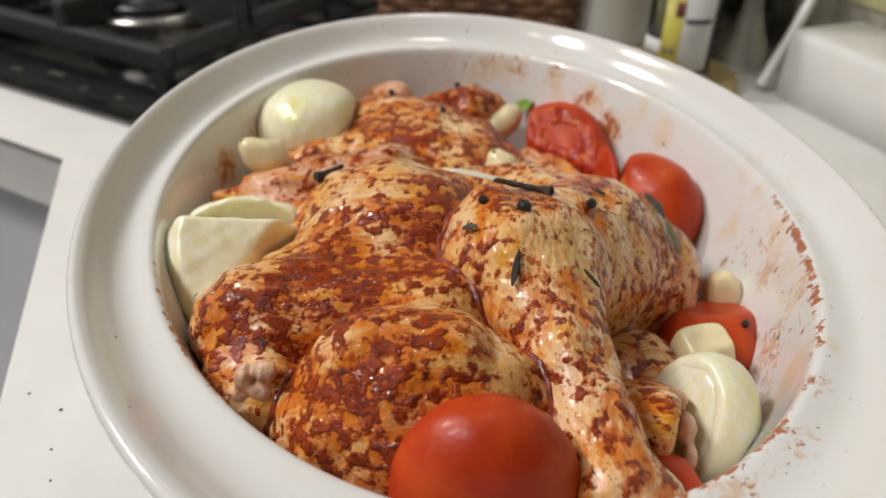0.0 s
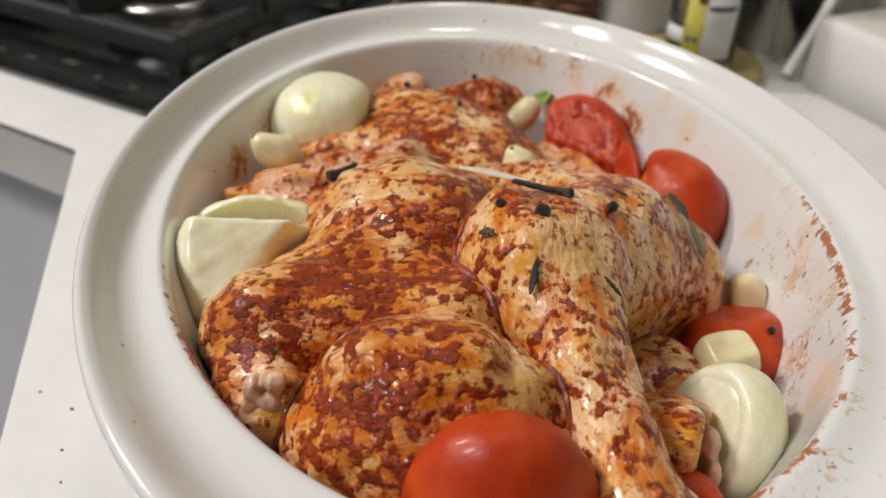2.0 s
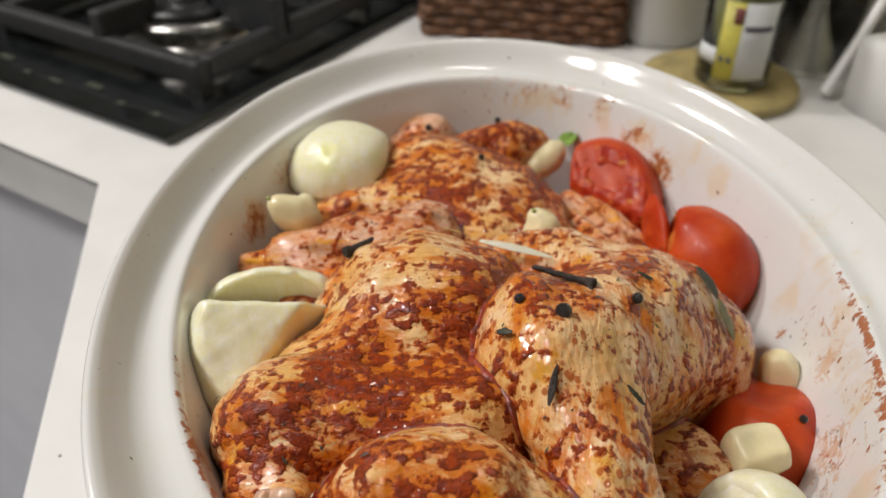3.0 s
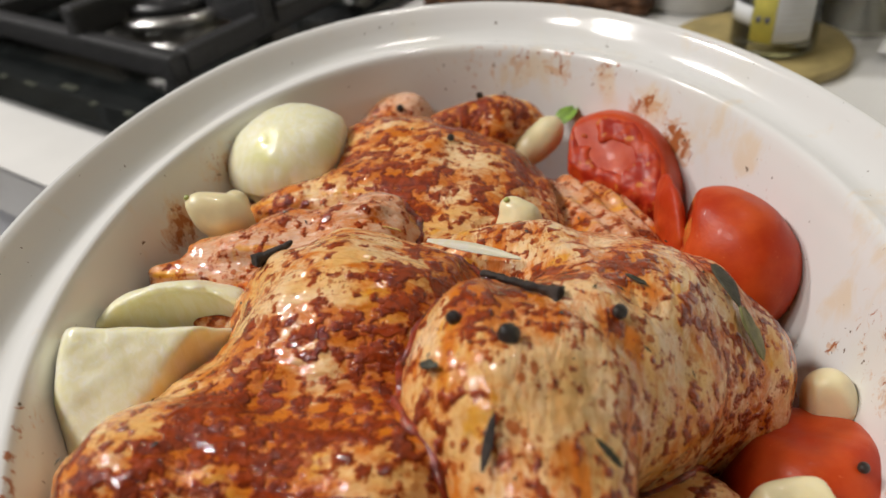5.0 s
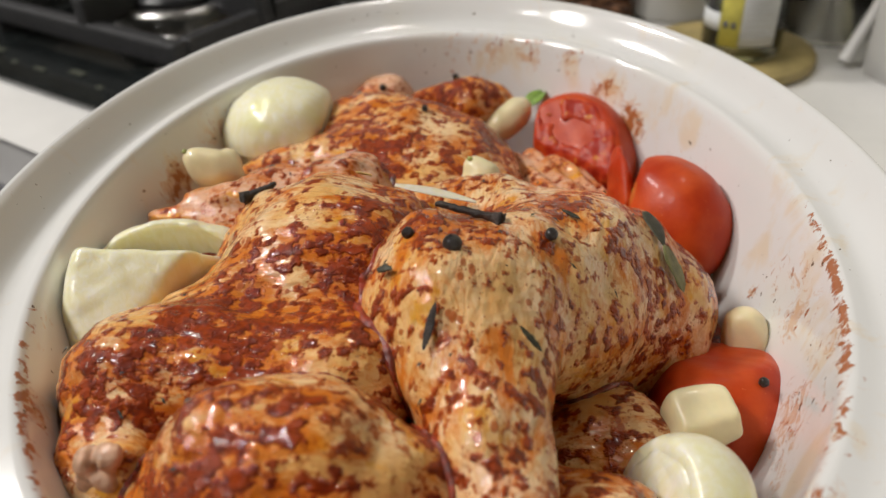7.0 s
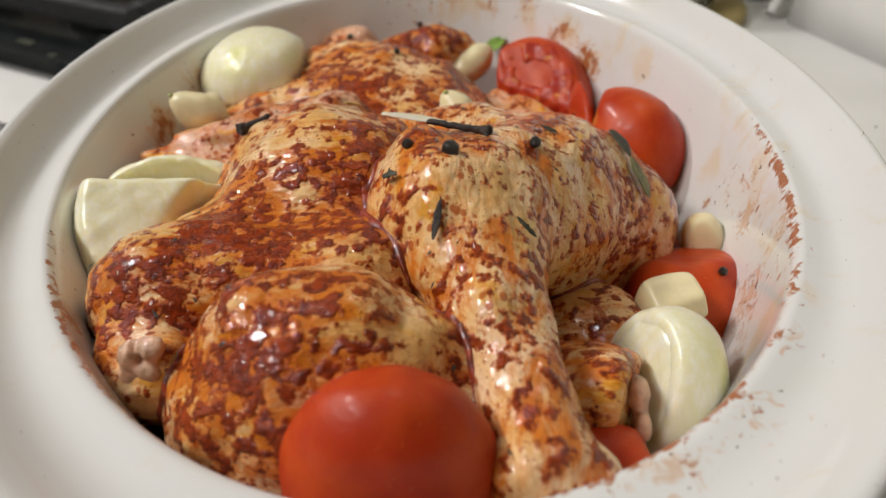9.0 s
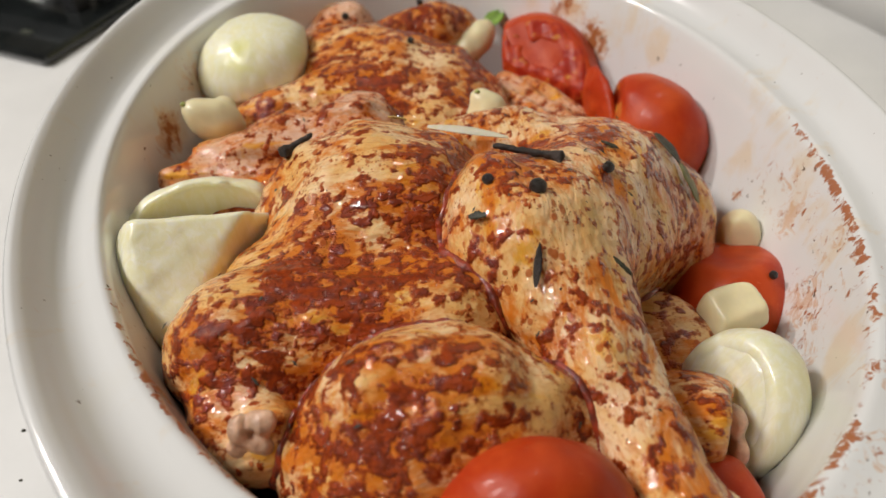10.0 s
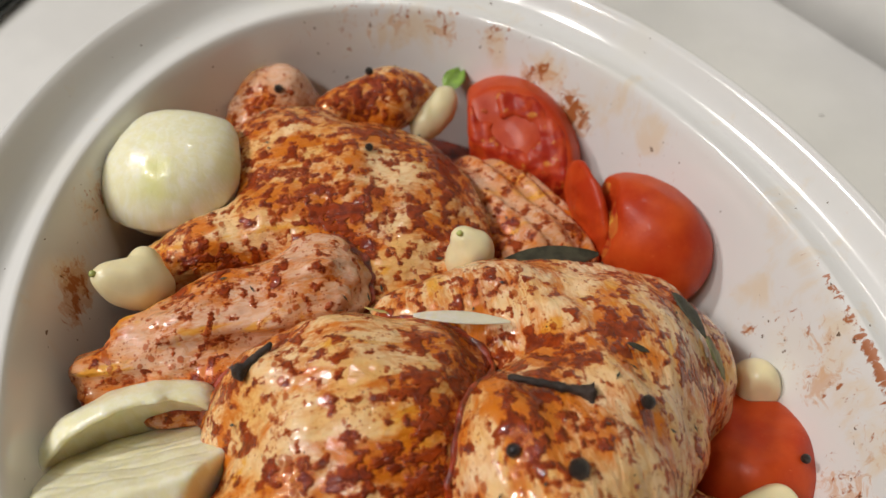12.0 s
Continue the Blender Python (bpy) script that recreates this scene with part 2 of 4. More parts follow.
GREY_CUP = plain("grey_white_ceramic", (0.6, 0.59, 0.56), 0.35, 0, 0.04, 30)
BOTTLE_GLASS = glass_material("clear_bottle_glass", (0.9, 0.93, 0.82))
JAR_GLASS = glass_material("clear_jar_glass", (0.93, 0.94, 0.94), 0.08)
OLIVE_OIL = plain("green_olive_oil", (0.16, 0.15, 0.02), 0.15, 0, 0.2, 30)
LABEL_YELLOW = plain("yellow_label", (0.62, 0.55, 0.1), 0.5, 0, 0.1, 60)
LABEL_WHITE = plain("white_label", (0.66, 0.67, 0.67), 0.5, 0, 0.05, 60)
LABEL_DARK = plain("dark_print", (0.07, 0.07, 0.1), 0.5)
DIM_REFLECTION = plain("dim_reflection", (0.07, 0.075, 0.055), 0.4)
LABEL_RED = plain("brown_print", (0.2, 0.05, 0.04), 0.5)
BAMBOO = plain("bamboo_board", (0.42, 0.33, 0.14), 0.5, 0, 0.15, 60, 0.2)

# ---- building helpers ----


def link(name, verts, faces, mat, parent=None, label="", smooth=True):
    me = bpy.data.meshes.new(name)
    me.from_pydata([tuple(v) for v in verts], [], [tuple(f) for f in faces])
    me.update()
    if smooth:
        me.polygons.foreach_set("use_smooth", [True] * len(me.polygons))
    me.materials.append(mat)
    ob = new(name, me)
    ob.parent = parent
    return tagged(ob, label) if label else ob


def part(name, bm, mat, parent=None, label="", smooth=True):
    me = bpy.data.meshes.new(name)
    bm.to_mesh(me)
    bm.free()
    if smooth:
        me.polygons.foreach_set("use_smooth", [True] * len(me.polygons))
    me.materials.append(mat)
    ob = new(name, me)
    ob.parent = parent
    return tagged(ob, label) if label else ob


def empty(name, m, label, category, group="", kind=""):
    ob = new(name)
    ob.matrix_world = m
    return tagged(ob, label, category, group, kind)


def box(bm, x0, y0, z0, x1, y1, z1, bevel=0.0, seg=2, m=None):
    r = bmesh.ops.create_cube(bm, size=1)
    vs = r["verts"]
    for v in vs:
        v.co = Vector(((x0 + x1) / 2 + v.co.x * (x1 - x0), (y0 + y1) / 2 + v.co.y * (y1 - y0), (z0 + z1) / 2 + v.co.z * (z1 - z0)))
        if m is not None:
            v.co = m @ v.co
    if bevel:
        es = list({e for v in vs for e in v.link_edges})
        bmesh.ops.bevel(bm, geom=es, offset=bevel, segments=seg, profile=0.5, affect="EDGES")


def prism(points, z0, z1, bevel=0.0):
    """A slab with the given outline, counter-clockwise."""
    bm = bmesh.new()
    low = [bm.verts.new((x, y, z0)) for x, y in points]
    top = [bm.verts.new((x, y, z1)) for x, y in points]
    n = len(points)
    bm.faces.new(low[::-1])
    rim = bm.faces.new(top)
    for i in range(n):
        bm.faces.new((low[i], low[(i + 1) % n], top[(i + 1) % n], top[i]))
    if bevel:
        bmesh.ops.bevel(bm, geom=list(rim.edges), offset=bevel, segments=3, profile=0.5, affect="EDGES")
    return bm


def lathe(profile, seg=40, sx=1.0, sy=1.0):
    """Turns a profile of (radius, height) round z; radius 0 at an end closes it."""
    verts, faces, rings = [], [], []
    for r, z in profile:
        if r <= 0:
            rings.append([len(verts)])
            verts.append((0, 0, z))
        else:
            rings.append(list(range(len(verts), len(verts) + seg)))
            verts += [(r * sx * math.cos(2 * math.pi * i / seg), r * sy * math.sin(2 * math.pi * i / seg), z) for i in range(seg)]
    for a, b in zip(rings, rings[1:]):
        for i in range(seg):
            j = (i + 1) % seg
            if len(a) == 1 and len(b) > 1:
                faces.append((a[0], b[j], b[i]))
            elif len(b) == 1 and len(a) > 1:
                faces.append((a[i], a[j], b[0]))
            elif len(a) > 1:
                faces.append((a[i], a[j], b[j], b[i]))
    return verts, faces


# soft bodies: a field of rounded primitives in millimetres, turned into a mesh


def axes(turn):
    return np.array(Euler([radians(a) for a in turn]).to_matrix())


def ball(p, centre, radii, turn=(0, 0, 0)):
    q = (p - np.array(centre)) @ axes(turn)
    r = np.array(radii, float)
    k0 = np.linalg.norm(q / r, axis=-1)
    k1 = np.linalg.norm(q / (r * r), axis=-1) + 1e-6
    return k0 * (k0 - 1) / k1


def limb(p, a, b, ra, rb):
    a, b = np.array(a, float), np.array(b, float)
    d = b - a
    t = np.clip(((p - a) @ d) / (d @ d), 0, 1)
    return np.linalg.norm(p - a - t[..., None] * d, axis=-1) - (ra + (rb - ra) * t)


def slab(p, point, normal):
    n = np.array(normal, float)
    return (p - np.array(point)) @ (n / np.linalg.norm(n))


def melt(parts, k):
    s = np.stack(parts)
    low = s.min(axis=0)
    return low - k * np.log(np.exp(-(s - low) / k).sum(axis=0))


def carve(a, b, k=1.0):
    """a without b, with an edge rounded by k."""
    return -melt([-a, b], k)


def lumps(p, scale, seed, octaves=3):
    """Smooth noise from a few dozen plane waves a step, about -1 to 1."""
    rng = np.random.RandomState(seed)
    out = np.zeros(p.shape[:-1])
    for o in range(octaves):
        for _ in range(7):
            d = rng.normal(size=3)
            d /= np.linalg.norm(d)
            f = 2 * math.pi / (scale / 2 ** o) * rng.uniform(0.7, 1.3)
            out += np.sin(p @ d * f + rng.uniform(0, 6.28)) / 7 ** 0.5 / 1.9 ** o
    return out * 0.6


def skin_mesh(name, field, lo, hi, step, mat, parent=None, label="", origin=(0, 0, 900)):
    """Meshes field(p) < 0 inside the box lo..hi on a grid of that step (surface nets); millimetres above the worktop to metres."""
    ax = [np.arange(lo[i], hi[i] + step, step) for i in range(3)]
    grid = np.stack(np.meshgrid(*ax, indexing="ij"), axis=-1)
    f = field(grid)
    n = f.shape
    inside = f < 0
    corners = [(i, j, k) for i in (0, 1) for j in (0, 1) for k in (0, 1)]

    def at(a, c):
        return a[c[0]:n[0] - 1 + c[0], c[1]:n[1] - 1 + c[1], c[2]:n[2] - 1 + c[2]]

    total = sum(at(inside, c).astype(int) for c in corners)
    live = (total > 0) & (total < 8)
    acc, cnt = np.zeros(live.shape + (3,)), np.zeros(live.shape)
    for i, a in enumerate(corners):
        for b in corners[i + 1:]:
            if sum(abs(a[q] - b[q]) for q in range(3)) != 1:
                continue
            fa, fb = at(f, a), at(f, b)
            cross = ((fa < 0) != (fb < 0)) & live
            t = np.where(cross, fa / np.where(fa - fb == 0, 1, fa - fb), 0)
            for q in range(3):
                acc[..., q] += np.where(cross, a[q] + t * (b[q] - a[q]), 0)
            cnt += cross
    index = -np.ones(live.shape, int)
    index[live] = np.arange(live.sum())
    cell = np.argwhere(live)
    verts = (cell + acc[live] / cnt[live][:, None]) * step + np.array(lo)
    faces = []
    for q in range(3):
        u, w = (q + 1) % 3, (q + 2) % 3
        sl = [slice(1, n[i] - 1) for i in range(3)]
        sl[q] = slice(0, n[q] - 1)
        s2 = list(sl)
        s2[q] = slice(1, n[q])
        a, b = inside[tuple(sl)], inside[tuple(s2)]
        for flip in (False, True):
            at_ = np.argwhere((a & ~b) if not flip else (~a & b))
            if not len(at_):
                continue
            base = at_ + np.array([0 if i == q else 1 for i in range(3)])
            quad = []
            for du, dw in ((0, 0), (1, 0), (1, 1), (0, 1)):
                c = base.copy()
                c[:, u] -= 1 - du
                c[:, w] -= 1 - dw
                quad.append(index[c[:, 0], c[:, 1], c[:, 2]])
            quad = np.stack(quad, axis=1)
            faces.append(quad[:, ::-1] if flip else quad)
    faces = np.concatenate(faces)
    faces = faces[(faces >= 0).all(axis=1)]
    ob = link(name, (verts + np.array(origin)) / 1000, faces.tolist(), mat, parent, label)
    return ob, verts


def dab(ob, verts, name, spots):
    """A float attribute: the sum of soft spots (x, y, z, radius, amount) in millimetres."""
    val = np.zeros(len(verts))
    for x, y, z, r, amount in spots:
        d2 = ((verts - np.array((x, y, z))) ** 2).sum(axis=1) / (r * r)
        val += amount * np.exp(-d2)
    at = ob.data.attributes.new(name, "FLOAT", "POINT")
    at.data.foreach_set("value", val.astype(np.float32))


# ---- structure: room, worktop, walls ----
WT = 0.9


bm = bmesh.new()
box(bm, -2.2, -1.8, -0.1, 1.6, 2.2, 0.0)
tagged(part("floor", bm, FLOOR, smooth=False), "pale bluish grey floor below the worktop", "floor", kind="structure")
# ceiling and outer walls are unseen, added to enclose and limit bounced light
bm = bmesh.new()
box(bm, -2.2, -1.8, 2.5, 1.6, 2.2, 2.6)
tagged(part("ceiling", bm, ROOM_SHELL, smooth=False), "unseen dull beige ceiling, added to close the room", "ceiling", kind="structure")
for nm, b in (("wall_west", (-2.3, -1.9, 0, -2.2, 2.3, 2.5)), ("wall_south", (-2.2, -1.9, 0, 1.6, -1.8, 2.5)), ("wall_north", (-2.2, 2.2, 0, 1.6, 2.3, 2.5)), ("wall_east", (1.6, -1.9, 0, 1.7, 2.3, 2.5))):
    bm = bmesh.new()
    box(bm, *b)
    tagged(part(nm, bm, ROOM_SHELL, smooth=False), "unseen dull beige wall, added to close the room", "wall", kind="structure")

# the worktop: a straight arm with the hob, and a corner arm that carries the dish
U, V = Vector((-0.88, 0.475)), Vector((0.475, 0.88))
CORNER = Vector((-0.237, 0.453))
outline = [(-0.108, -0.02), (0.75, -0.02), (0.75, 1.5), (-0.6, 1.75), (-1.35, 1.06), tuple(CORNER + U * 1.1), tuple(CORNER)]
top = tagged(part("worktop", prism(outline, WT - 0.05, WT, 0.006), COUNTER, smooth=False), "white stone worktop with crumbs and specks", "worktop", kind="structure")
inset = [(-0.08, 0.0), (0.73, 0.0), (0.73, 1.48), (-0.6, 1.7), (-1.3, 1.06), tuple(CORNER + U * 1.08 + V * 0.03), tuple(CORNER + Vector((0.035, 0.02)))]
tagged(part("base_cabinet", prism(inset, 0.02, WT - 0.052), CABINET, smooth=False), "plain white base cabinet under the worktop", "cabinet", kind="structure")

# tiled wall with an upstand
LEDGE_A, LEDGE_D = Vector((0.276, 0.595)), Vector((0.38, -0.925))
LEDGE_N = Vector((0.925, 0.38))


def strip(a, d, n, s0, s1, t0, t1):
    """A rectangle s0..s1 along d and t0..t1 along n from a, as an outline."""
    pts = [a + d * s0 + n * t0, a + d * s1 + n * t0, a + d * s1 + n * t1, a + d * s0 + n * t1]
    area = sum(p.x * q.y - q.x * p.y for p, q in zip(pts, pts[1:] + pts[:1]))
    return [tuple(p) for p in (pts if area > 0 else pts[::-1])]


bm = prism(strip(LEDGE_A, LEDGE_D, LEDGE_N, 0.0, 0.5, 0.0, 0.075), WT, WT + 0.056)
bmesh.ops.bevel(bm, geom=[e for e in bm.edges if max(v.co.z for v in e.verts) > WT + 0.05], offset=0.008, segments=4, profile=0.5, affect="EDGES")
tagged(part("trim_ledge", bm, COUNTER), "raised white ledge along the tiled wall", "ledge", kind="structure")
bm = prism(strip(LEDGE_A, LEDGE_D, LEDGE_N, -1.2, 0.6, 0.088, 0.16), WT, 2.5)
tiled = tagged(part("wall_tiled", bm, GROUT, smooth=False), "wall of cream-green glazed tiles", "wall", kind="structure")

# the hob: black glass with cast-iron pan supports over steel burners
HOB = Vector((-0.213, 0.498))


def on_hob(u, v, z):
    p = HOB + U * u + V * v
    return Vector((p.x, p.y, WT + z))


hob_pose = Matrix(((U.x, V.x, 0, HOB.x), (U.y, V.y, 0, HOB.y), (0, 0, 1, WT), (0, 0, 0, 1)))


def gas_hob():
    hob = empty("gas_hob", Matrix.Translation((HOB.x, HOB.y, WT)), "black glass gas hob with cast-iron pan supports", "hob")
    inv = Matrix.Translation((-HOB.x, -HOB.y, -WT))
    place = inv @ hob_pose

    def give(name, bm, mat, label="", smooth=False):
        bm.transform(place)
        bmesh.ops.recalc_face_normals(bm, faces=bm.faces)
        return part(name, bm, mat, hob, label, smooth)

    bm = bmesh.new()
    box(bm, 0, 0, 0.0005, 0.58, 0.51, 0.008, 0.003)
    give("glass_top", bm, HOB_GLASS)
    for u, v, r in ((0.13, 0.15, 0.058), (0.13, 0.37, 0.04), (0.44, 0.15, 0.042), (0.44, 0.37, 0.042)):
        vs, fs = lathe([(0, 0.008), (r * 1.05, 0.008), (r * 1.05, 0.012), (r * 0.9, 0.014), (r * 0.9, 0.022), (r * 0.99, 0.024), (r, 0.03), (r * 0.93, 0.034), (0, 0.034)])
        bm = bmesh.new()
        me = bpy.data.meshes.new("ring")
        me.from_pydata(vs, [], fs)
        bm.from_mesh(me)
        bm.transform(Matrix.Translation((u, v, 0)))
        give("burner_ring", bm, STEEL, "steel burner ring", True)
        vs, fs = lathe([(0, 0.033), (r * 0.8, 0.033), (r * 0.84, 0.036), (r * 0.82, 0.041), (r * 0.7, 0.043), (0, 0.043)])
        bm = bmesh.new()
        me = bpy.data.meshes.new("cap")
        me.from_pydata(vs, [], fs)
        bm.from_mesh(me)
        bm.transform(Matrix.Translation((u, v, 0)))
        give("burner_cap", bm, ENAMEL, "black enamel burner cap", True)
        vs, fs = lathe([(0, 0.043), (r * 0.32, 0.043), (r * 0.34, 0.052), (r * 0.25, 0.056), (0, 0.056)], 24)
        bm = bmesh.new()
        me = bpy.data.meshes.new("knob")
        me.from_pydata(vs, [], fs)
        bm.from_mesh(me)
        bm.transform(Matrix.Translation((u, v, 0)))
        give("burner_crown", bm, STEEL, "polished steel crown", True)
    for u0, u1 in ((0.022, 0.275), (0.295, 0.555)):
        v0, v1, z0, z1, w = 0.055, 0.49, 0.018, 0.036, 0.014
        um, vm = (u0 + u1) / 2, (v0 + v1) / 2
        for b in ((u0, v0, u1, v0 + w), (u0, v1 - w, u1, v1), (u0, v0 + w, u0 + w, v1 - w), (u1 - w, v0 + w, u1, v1 - w), (u0 + w, vm - w / 2, u1 - w, vm + w / 2)):
            bm = bmesh.new()
            box(bm, b[0], b[1], z0, b[2], b[3], z1, 0.003)
            give("support_bar", bm, IRON, "black cast-iron bar")
        for vc in (0.15, 0.37):
            for a in range(4):
                m = Matrix.Translation((um - 0.018 if u0 < 0.1 else um, vc, 0)) @ Matrix.Rotation(math.pi / 2 * a, 4, "Z")
                reach = 0.108 if a % 2 == 0 else 0.094
                bm = bmesh.new()
                box(bm, 0.036, -0.007, 0.03, reach, 0.007, 0.056, 0.003, 2, m)
                give("support_finger", bm, IRON, "upright cast-iron finger")
        for u in (u0, u1 - w):
            for v in (v0, v1 - w):
                bm = bmesh.new()
                box(bm, u + 0.001, v + 0.001, 0.0085, u + w - 0.001, v + w - 0.001, z0 + 0.004)
                give("support_foot", bm, IRON)
    # dim greenish slips that paint soft reflections onto the glass
    rng = random.Random(4)
    for i in range(14):
        bm = bmesh.new()
        u, v = 0.03 + i * 0.037, 0.016 + rng.uniform(0, 0.012)
        box(bm, u, v, 0.0082, u + rng.uniform(0.006, 0.02), v + rng.uniform(0.003, 0.007), 0.0086)
        give("reflection_mark", bm, DIM_REFLECTION)
    return hob


gas_hob()


def wicker_basket():
    a, b = Vector((-0.053, 0.722)), Vector((0.124, 0.698))
    d = (b - a).normalized()
    n = Vector((-d.y, d.x))
    o = empty("wicker_basket", Matrix.Translation((a.x, a.y, WT)), "dark brown woven wicker basket on the worktop", "basket")
    length, depth = (b - a).length, 0.13
    bm = prism(strip(Vector((0, 0)), d, n, 0.004, length - 0.004, 0.004, depth - 0.004), 0.0, 0.116)
    part("lining", bm, WICKER, o, "brown inner wall", False)
    rows = 13
    for r in range(rows):
        verts, faces = [], []
        z, seg = 0.006 + r * 0.009, 110
        path = []
        per = 2 * (length + depth)
        for i in range(seg):
            s = per * i / seg
            k, rest = 0, s
            for k, ln in enumerate((length, depth, length, depth)):
                if rest <= ln:
                    break
                rest -= ln
            p = [d * rest, d * length + n * rest, d * (length - rest) + n * depth, n * (depth - rest)][k]
            out = [-n, d, n, -d][k]
            path.append((p + out * (0.0022 * math.sin(i * 1.15 + (r % 2) * math.pi)), out))
        for p, out in path:
            for q in range(6):
                t = 2 * math.pi * q / 6
                verts.append((p.x + out.x * 0.0045 * math.cos(t), p.y + out.y * 0.0045 * math.cos(t), z + 0.0048 * math.sin(t)))
        for i in range(seg):
            for q in range(6):
                faces.append((i * 6 + q, (i + 1) % seg * 6 + q, (i + 1) % seg * 6 + (q + 1) % 6, i * 6 + (q + 1) % 6))
        link("woven_strand", verts, faces, WICKER, o)
    return o


wicker_basket()


def turned(name, profile, mat, parent, label="", seg=40, at=(0, 0, 0)):
    vs, fs = lathe(profile, seg)
    return link(name, [(x + at[0], y + at[1], z + at[2]) for x, y, z in vs], fs, mat, parent, label)


def round_board():
    o = empty("round_board", Matrix.Translation((0.192, 0.62, WT)), "round bamboo board under an oil bottle", "board")
    turned("board", [(0, 0), (0.058, 0), (0.061, 0.002), (0.061, 0.007), (0.059, 0.009), (0, 0.009)], BAMBOO, o, "", 64)


def bent_label(name, r, a0, a1, z0, z1, mat, parent, label=""):
    verts, faces, n = [], [], 14
    for i in range(n + 1):
        a = radians(a0 + (a1 - a0) * i / n)
        for rr in (r, r + 0.0006):
            verts += [(rr * math.cos(a), rr * math.sin(a), z0), (rr * math.cos(a), rr * math.sin(a), z1)]
    for i in range(n):
        k, j = i * 4, i * 4 + 4
        faces += [(k + 2, j + 2, j + 3, k + 3), (k, k + 1, j + 1, j), (k + 1, k + 3, j + 3, j + 1), (k, j, j + 2, k + 2)]
    return link(name, verts, faces, mat, parent, label)


def oil_bottle():
    o = empty("oil_bottle", Matrix.Translation((0.198, 0.612, WT + 0.0092)), "clear glass bottle of olive oil with a yellow and white label", "bottle")
    r = 0.028
    turned("glass", [(0, 0.001), (r - 0.004, 0.0), (r, 0.004), (r, 0.088), (r * 0.93, 0.102), (r * 0.6, 0.122), (0.014, 0.14), (0.0135, 0.19), (0.011, 0.19), (0.0115, 0.14), (r * 0.55, 0.121), (r * 0.87, 0.101), (r - 0.0026, 0.088), (r - 0.0026, 0.005), (0, 0.004)], BOTTLE_GLASS, o, "clear glass")
    turned("oil", [(0, 0.0045), (r - 0.003, 0.0055), (r - 0.003, 0.076), (0, 0.076)], OLIVE_OIL, o, "green olive oil")
    turned("cap", [(0, 0.186), (0.0155, 0.186), (0.0155, 0.212), (0.0145, 0.214), (0, 0.214)], ENAMEL, o, "dark cap")
    bent_label("yellow_label", r + 0.0004, -137, -108, 0.012, 0.07, LABEL_YELLOW, o, "yellow paper label")
    bent_label("white_label", r + 0.0004, -107.5, -58, 0.013, 0.07, LABEL_WHITE, o, "white paper label")
    bent_label("side_label", r + 0.0004, -175, -138, 0.022, 0.034, LABEL_WHITE, o, "pale label strip")
    bent_label("seal_print", r + 0.0012, -121, -109, 0.055, 0.066, LABEL_RED, o, "brown round seal")
    bent_label("print_bar", r + 0.0012, -104, -64, 0.05, 0.0535, LABEL_DARK, o, "dark line of print")
    for i in range(7):
        bent_label("print_line", r + 0.0012, -103, -66 - (i * 7) % 12, 0.019 + i * 0.004, 0.0198 + i * 0.004, GREY_CUP, o)
    for a in (-131, -120):
        bent_label("print_dot", r + 0.0012, a, a + 6, 0.025, 0.029, LABEL_DARK, o)


round_board()
oil_bottle()
cup = empty("tall_canister", Matrix.Translation((0.165, 0.735, WT)), "grey-white ceramic canister behind the board", "canister")
turned("body", [(0, 0), (0.036, 0), (0.039, 0.004), (0.039, 0.16), (0.036, 0.165), (0, 0.165)], GREY_CUP, cup, "", 48)
jar = empty("plastic_jar", Matrix.Translation((0.275, 0.672, WT)), "cloudy clear jar beside the oil bottle", "jar")
turned("body", [(0, 0.001), (0.032, 0), (0.035, 0.004), (0.036, 0.12), (0.034, 0.12), (0.0335, 0.006), (0, 0.005)], JAR_GLASS, jar, "", 48)


def cable():
    cu = bpy.data.curves.new("cable", "CURVE")
    cu.dimensions, cu.bevel_depth, cu.bevel_resolution = "3D", 0.0045, 4
    sp = cu.splines.new("BEZIER")
    sp.bezier_points.add(2)
    for bp, co in zip(sp.bezier_points, ((0.268, 0.6, WT + 0.0048), (0.305, 0.63, WT + 0.07), (0.36, 0.69, WT + 0.2))):
        bp.co = co
        bp.handle_left_type = bp.handle_right_type = "AUTO"
    ob = new("cable_curve", cu)
    me = bpy.data.meshes.new_from_object(ob.evaluated_get(bpy.context.evaluated_depsgraph_get()))
    bpy.data.objects.remove(ob)
    me.polygons.foreach_set("use_smooth", [True] * len(me.polygons))
    me.materials.append(WHITE_PLASTIC)
    tagged(new("power_cable", me), "white cable leaning against the ledge", "cable")


cable()

# ---- the dish ----
DX, DY, DA, DB, DTURN = 0.0155, 0.269, 0.1187, 0.1595, 0.106


def oval(off, z, seg=160):
    """Points of an oval ring, off metres outside the inner lip."""
    pts = []
    for i in range(seg):
        t = 2 * math.pi * i / seg
        wide = max(off, 0.0) / 0.0225
        a, b = DA + min(off, 0.0) + 0.0195 * wide, DB + min(off, 0.0) + 0.0315 * wide
        x, y = a * math.cos(t), b * math.sin(t) - 0.007 * wide
        pts.append((DX + x * math.cos(DTURN) - y * math.sin(DTURN), DY + x * math.sin(DTURN) + y * math.cos(DTURN), WT + z + 0.0015 * wide))
    return pts


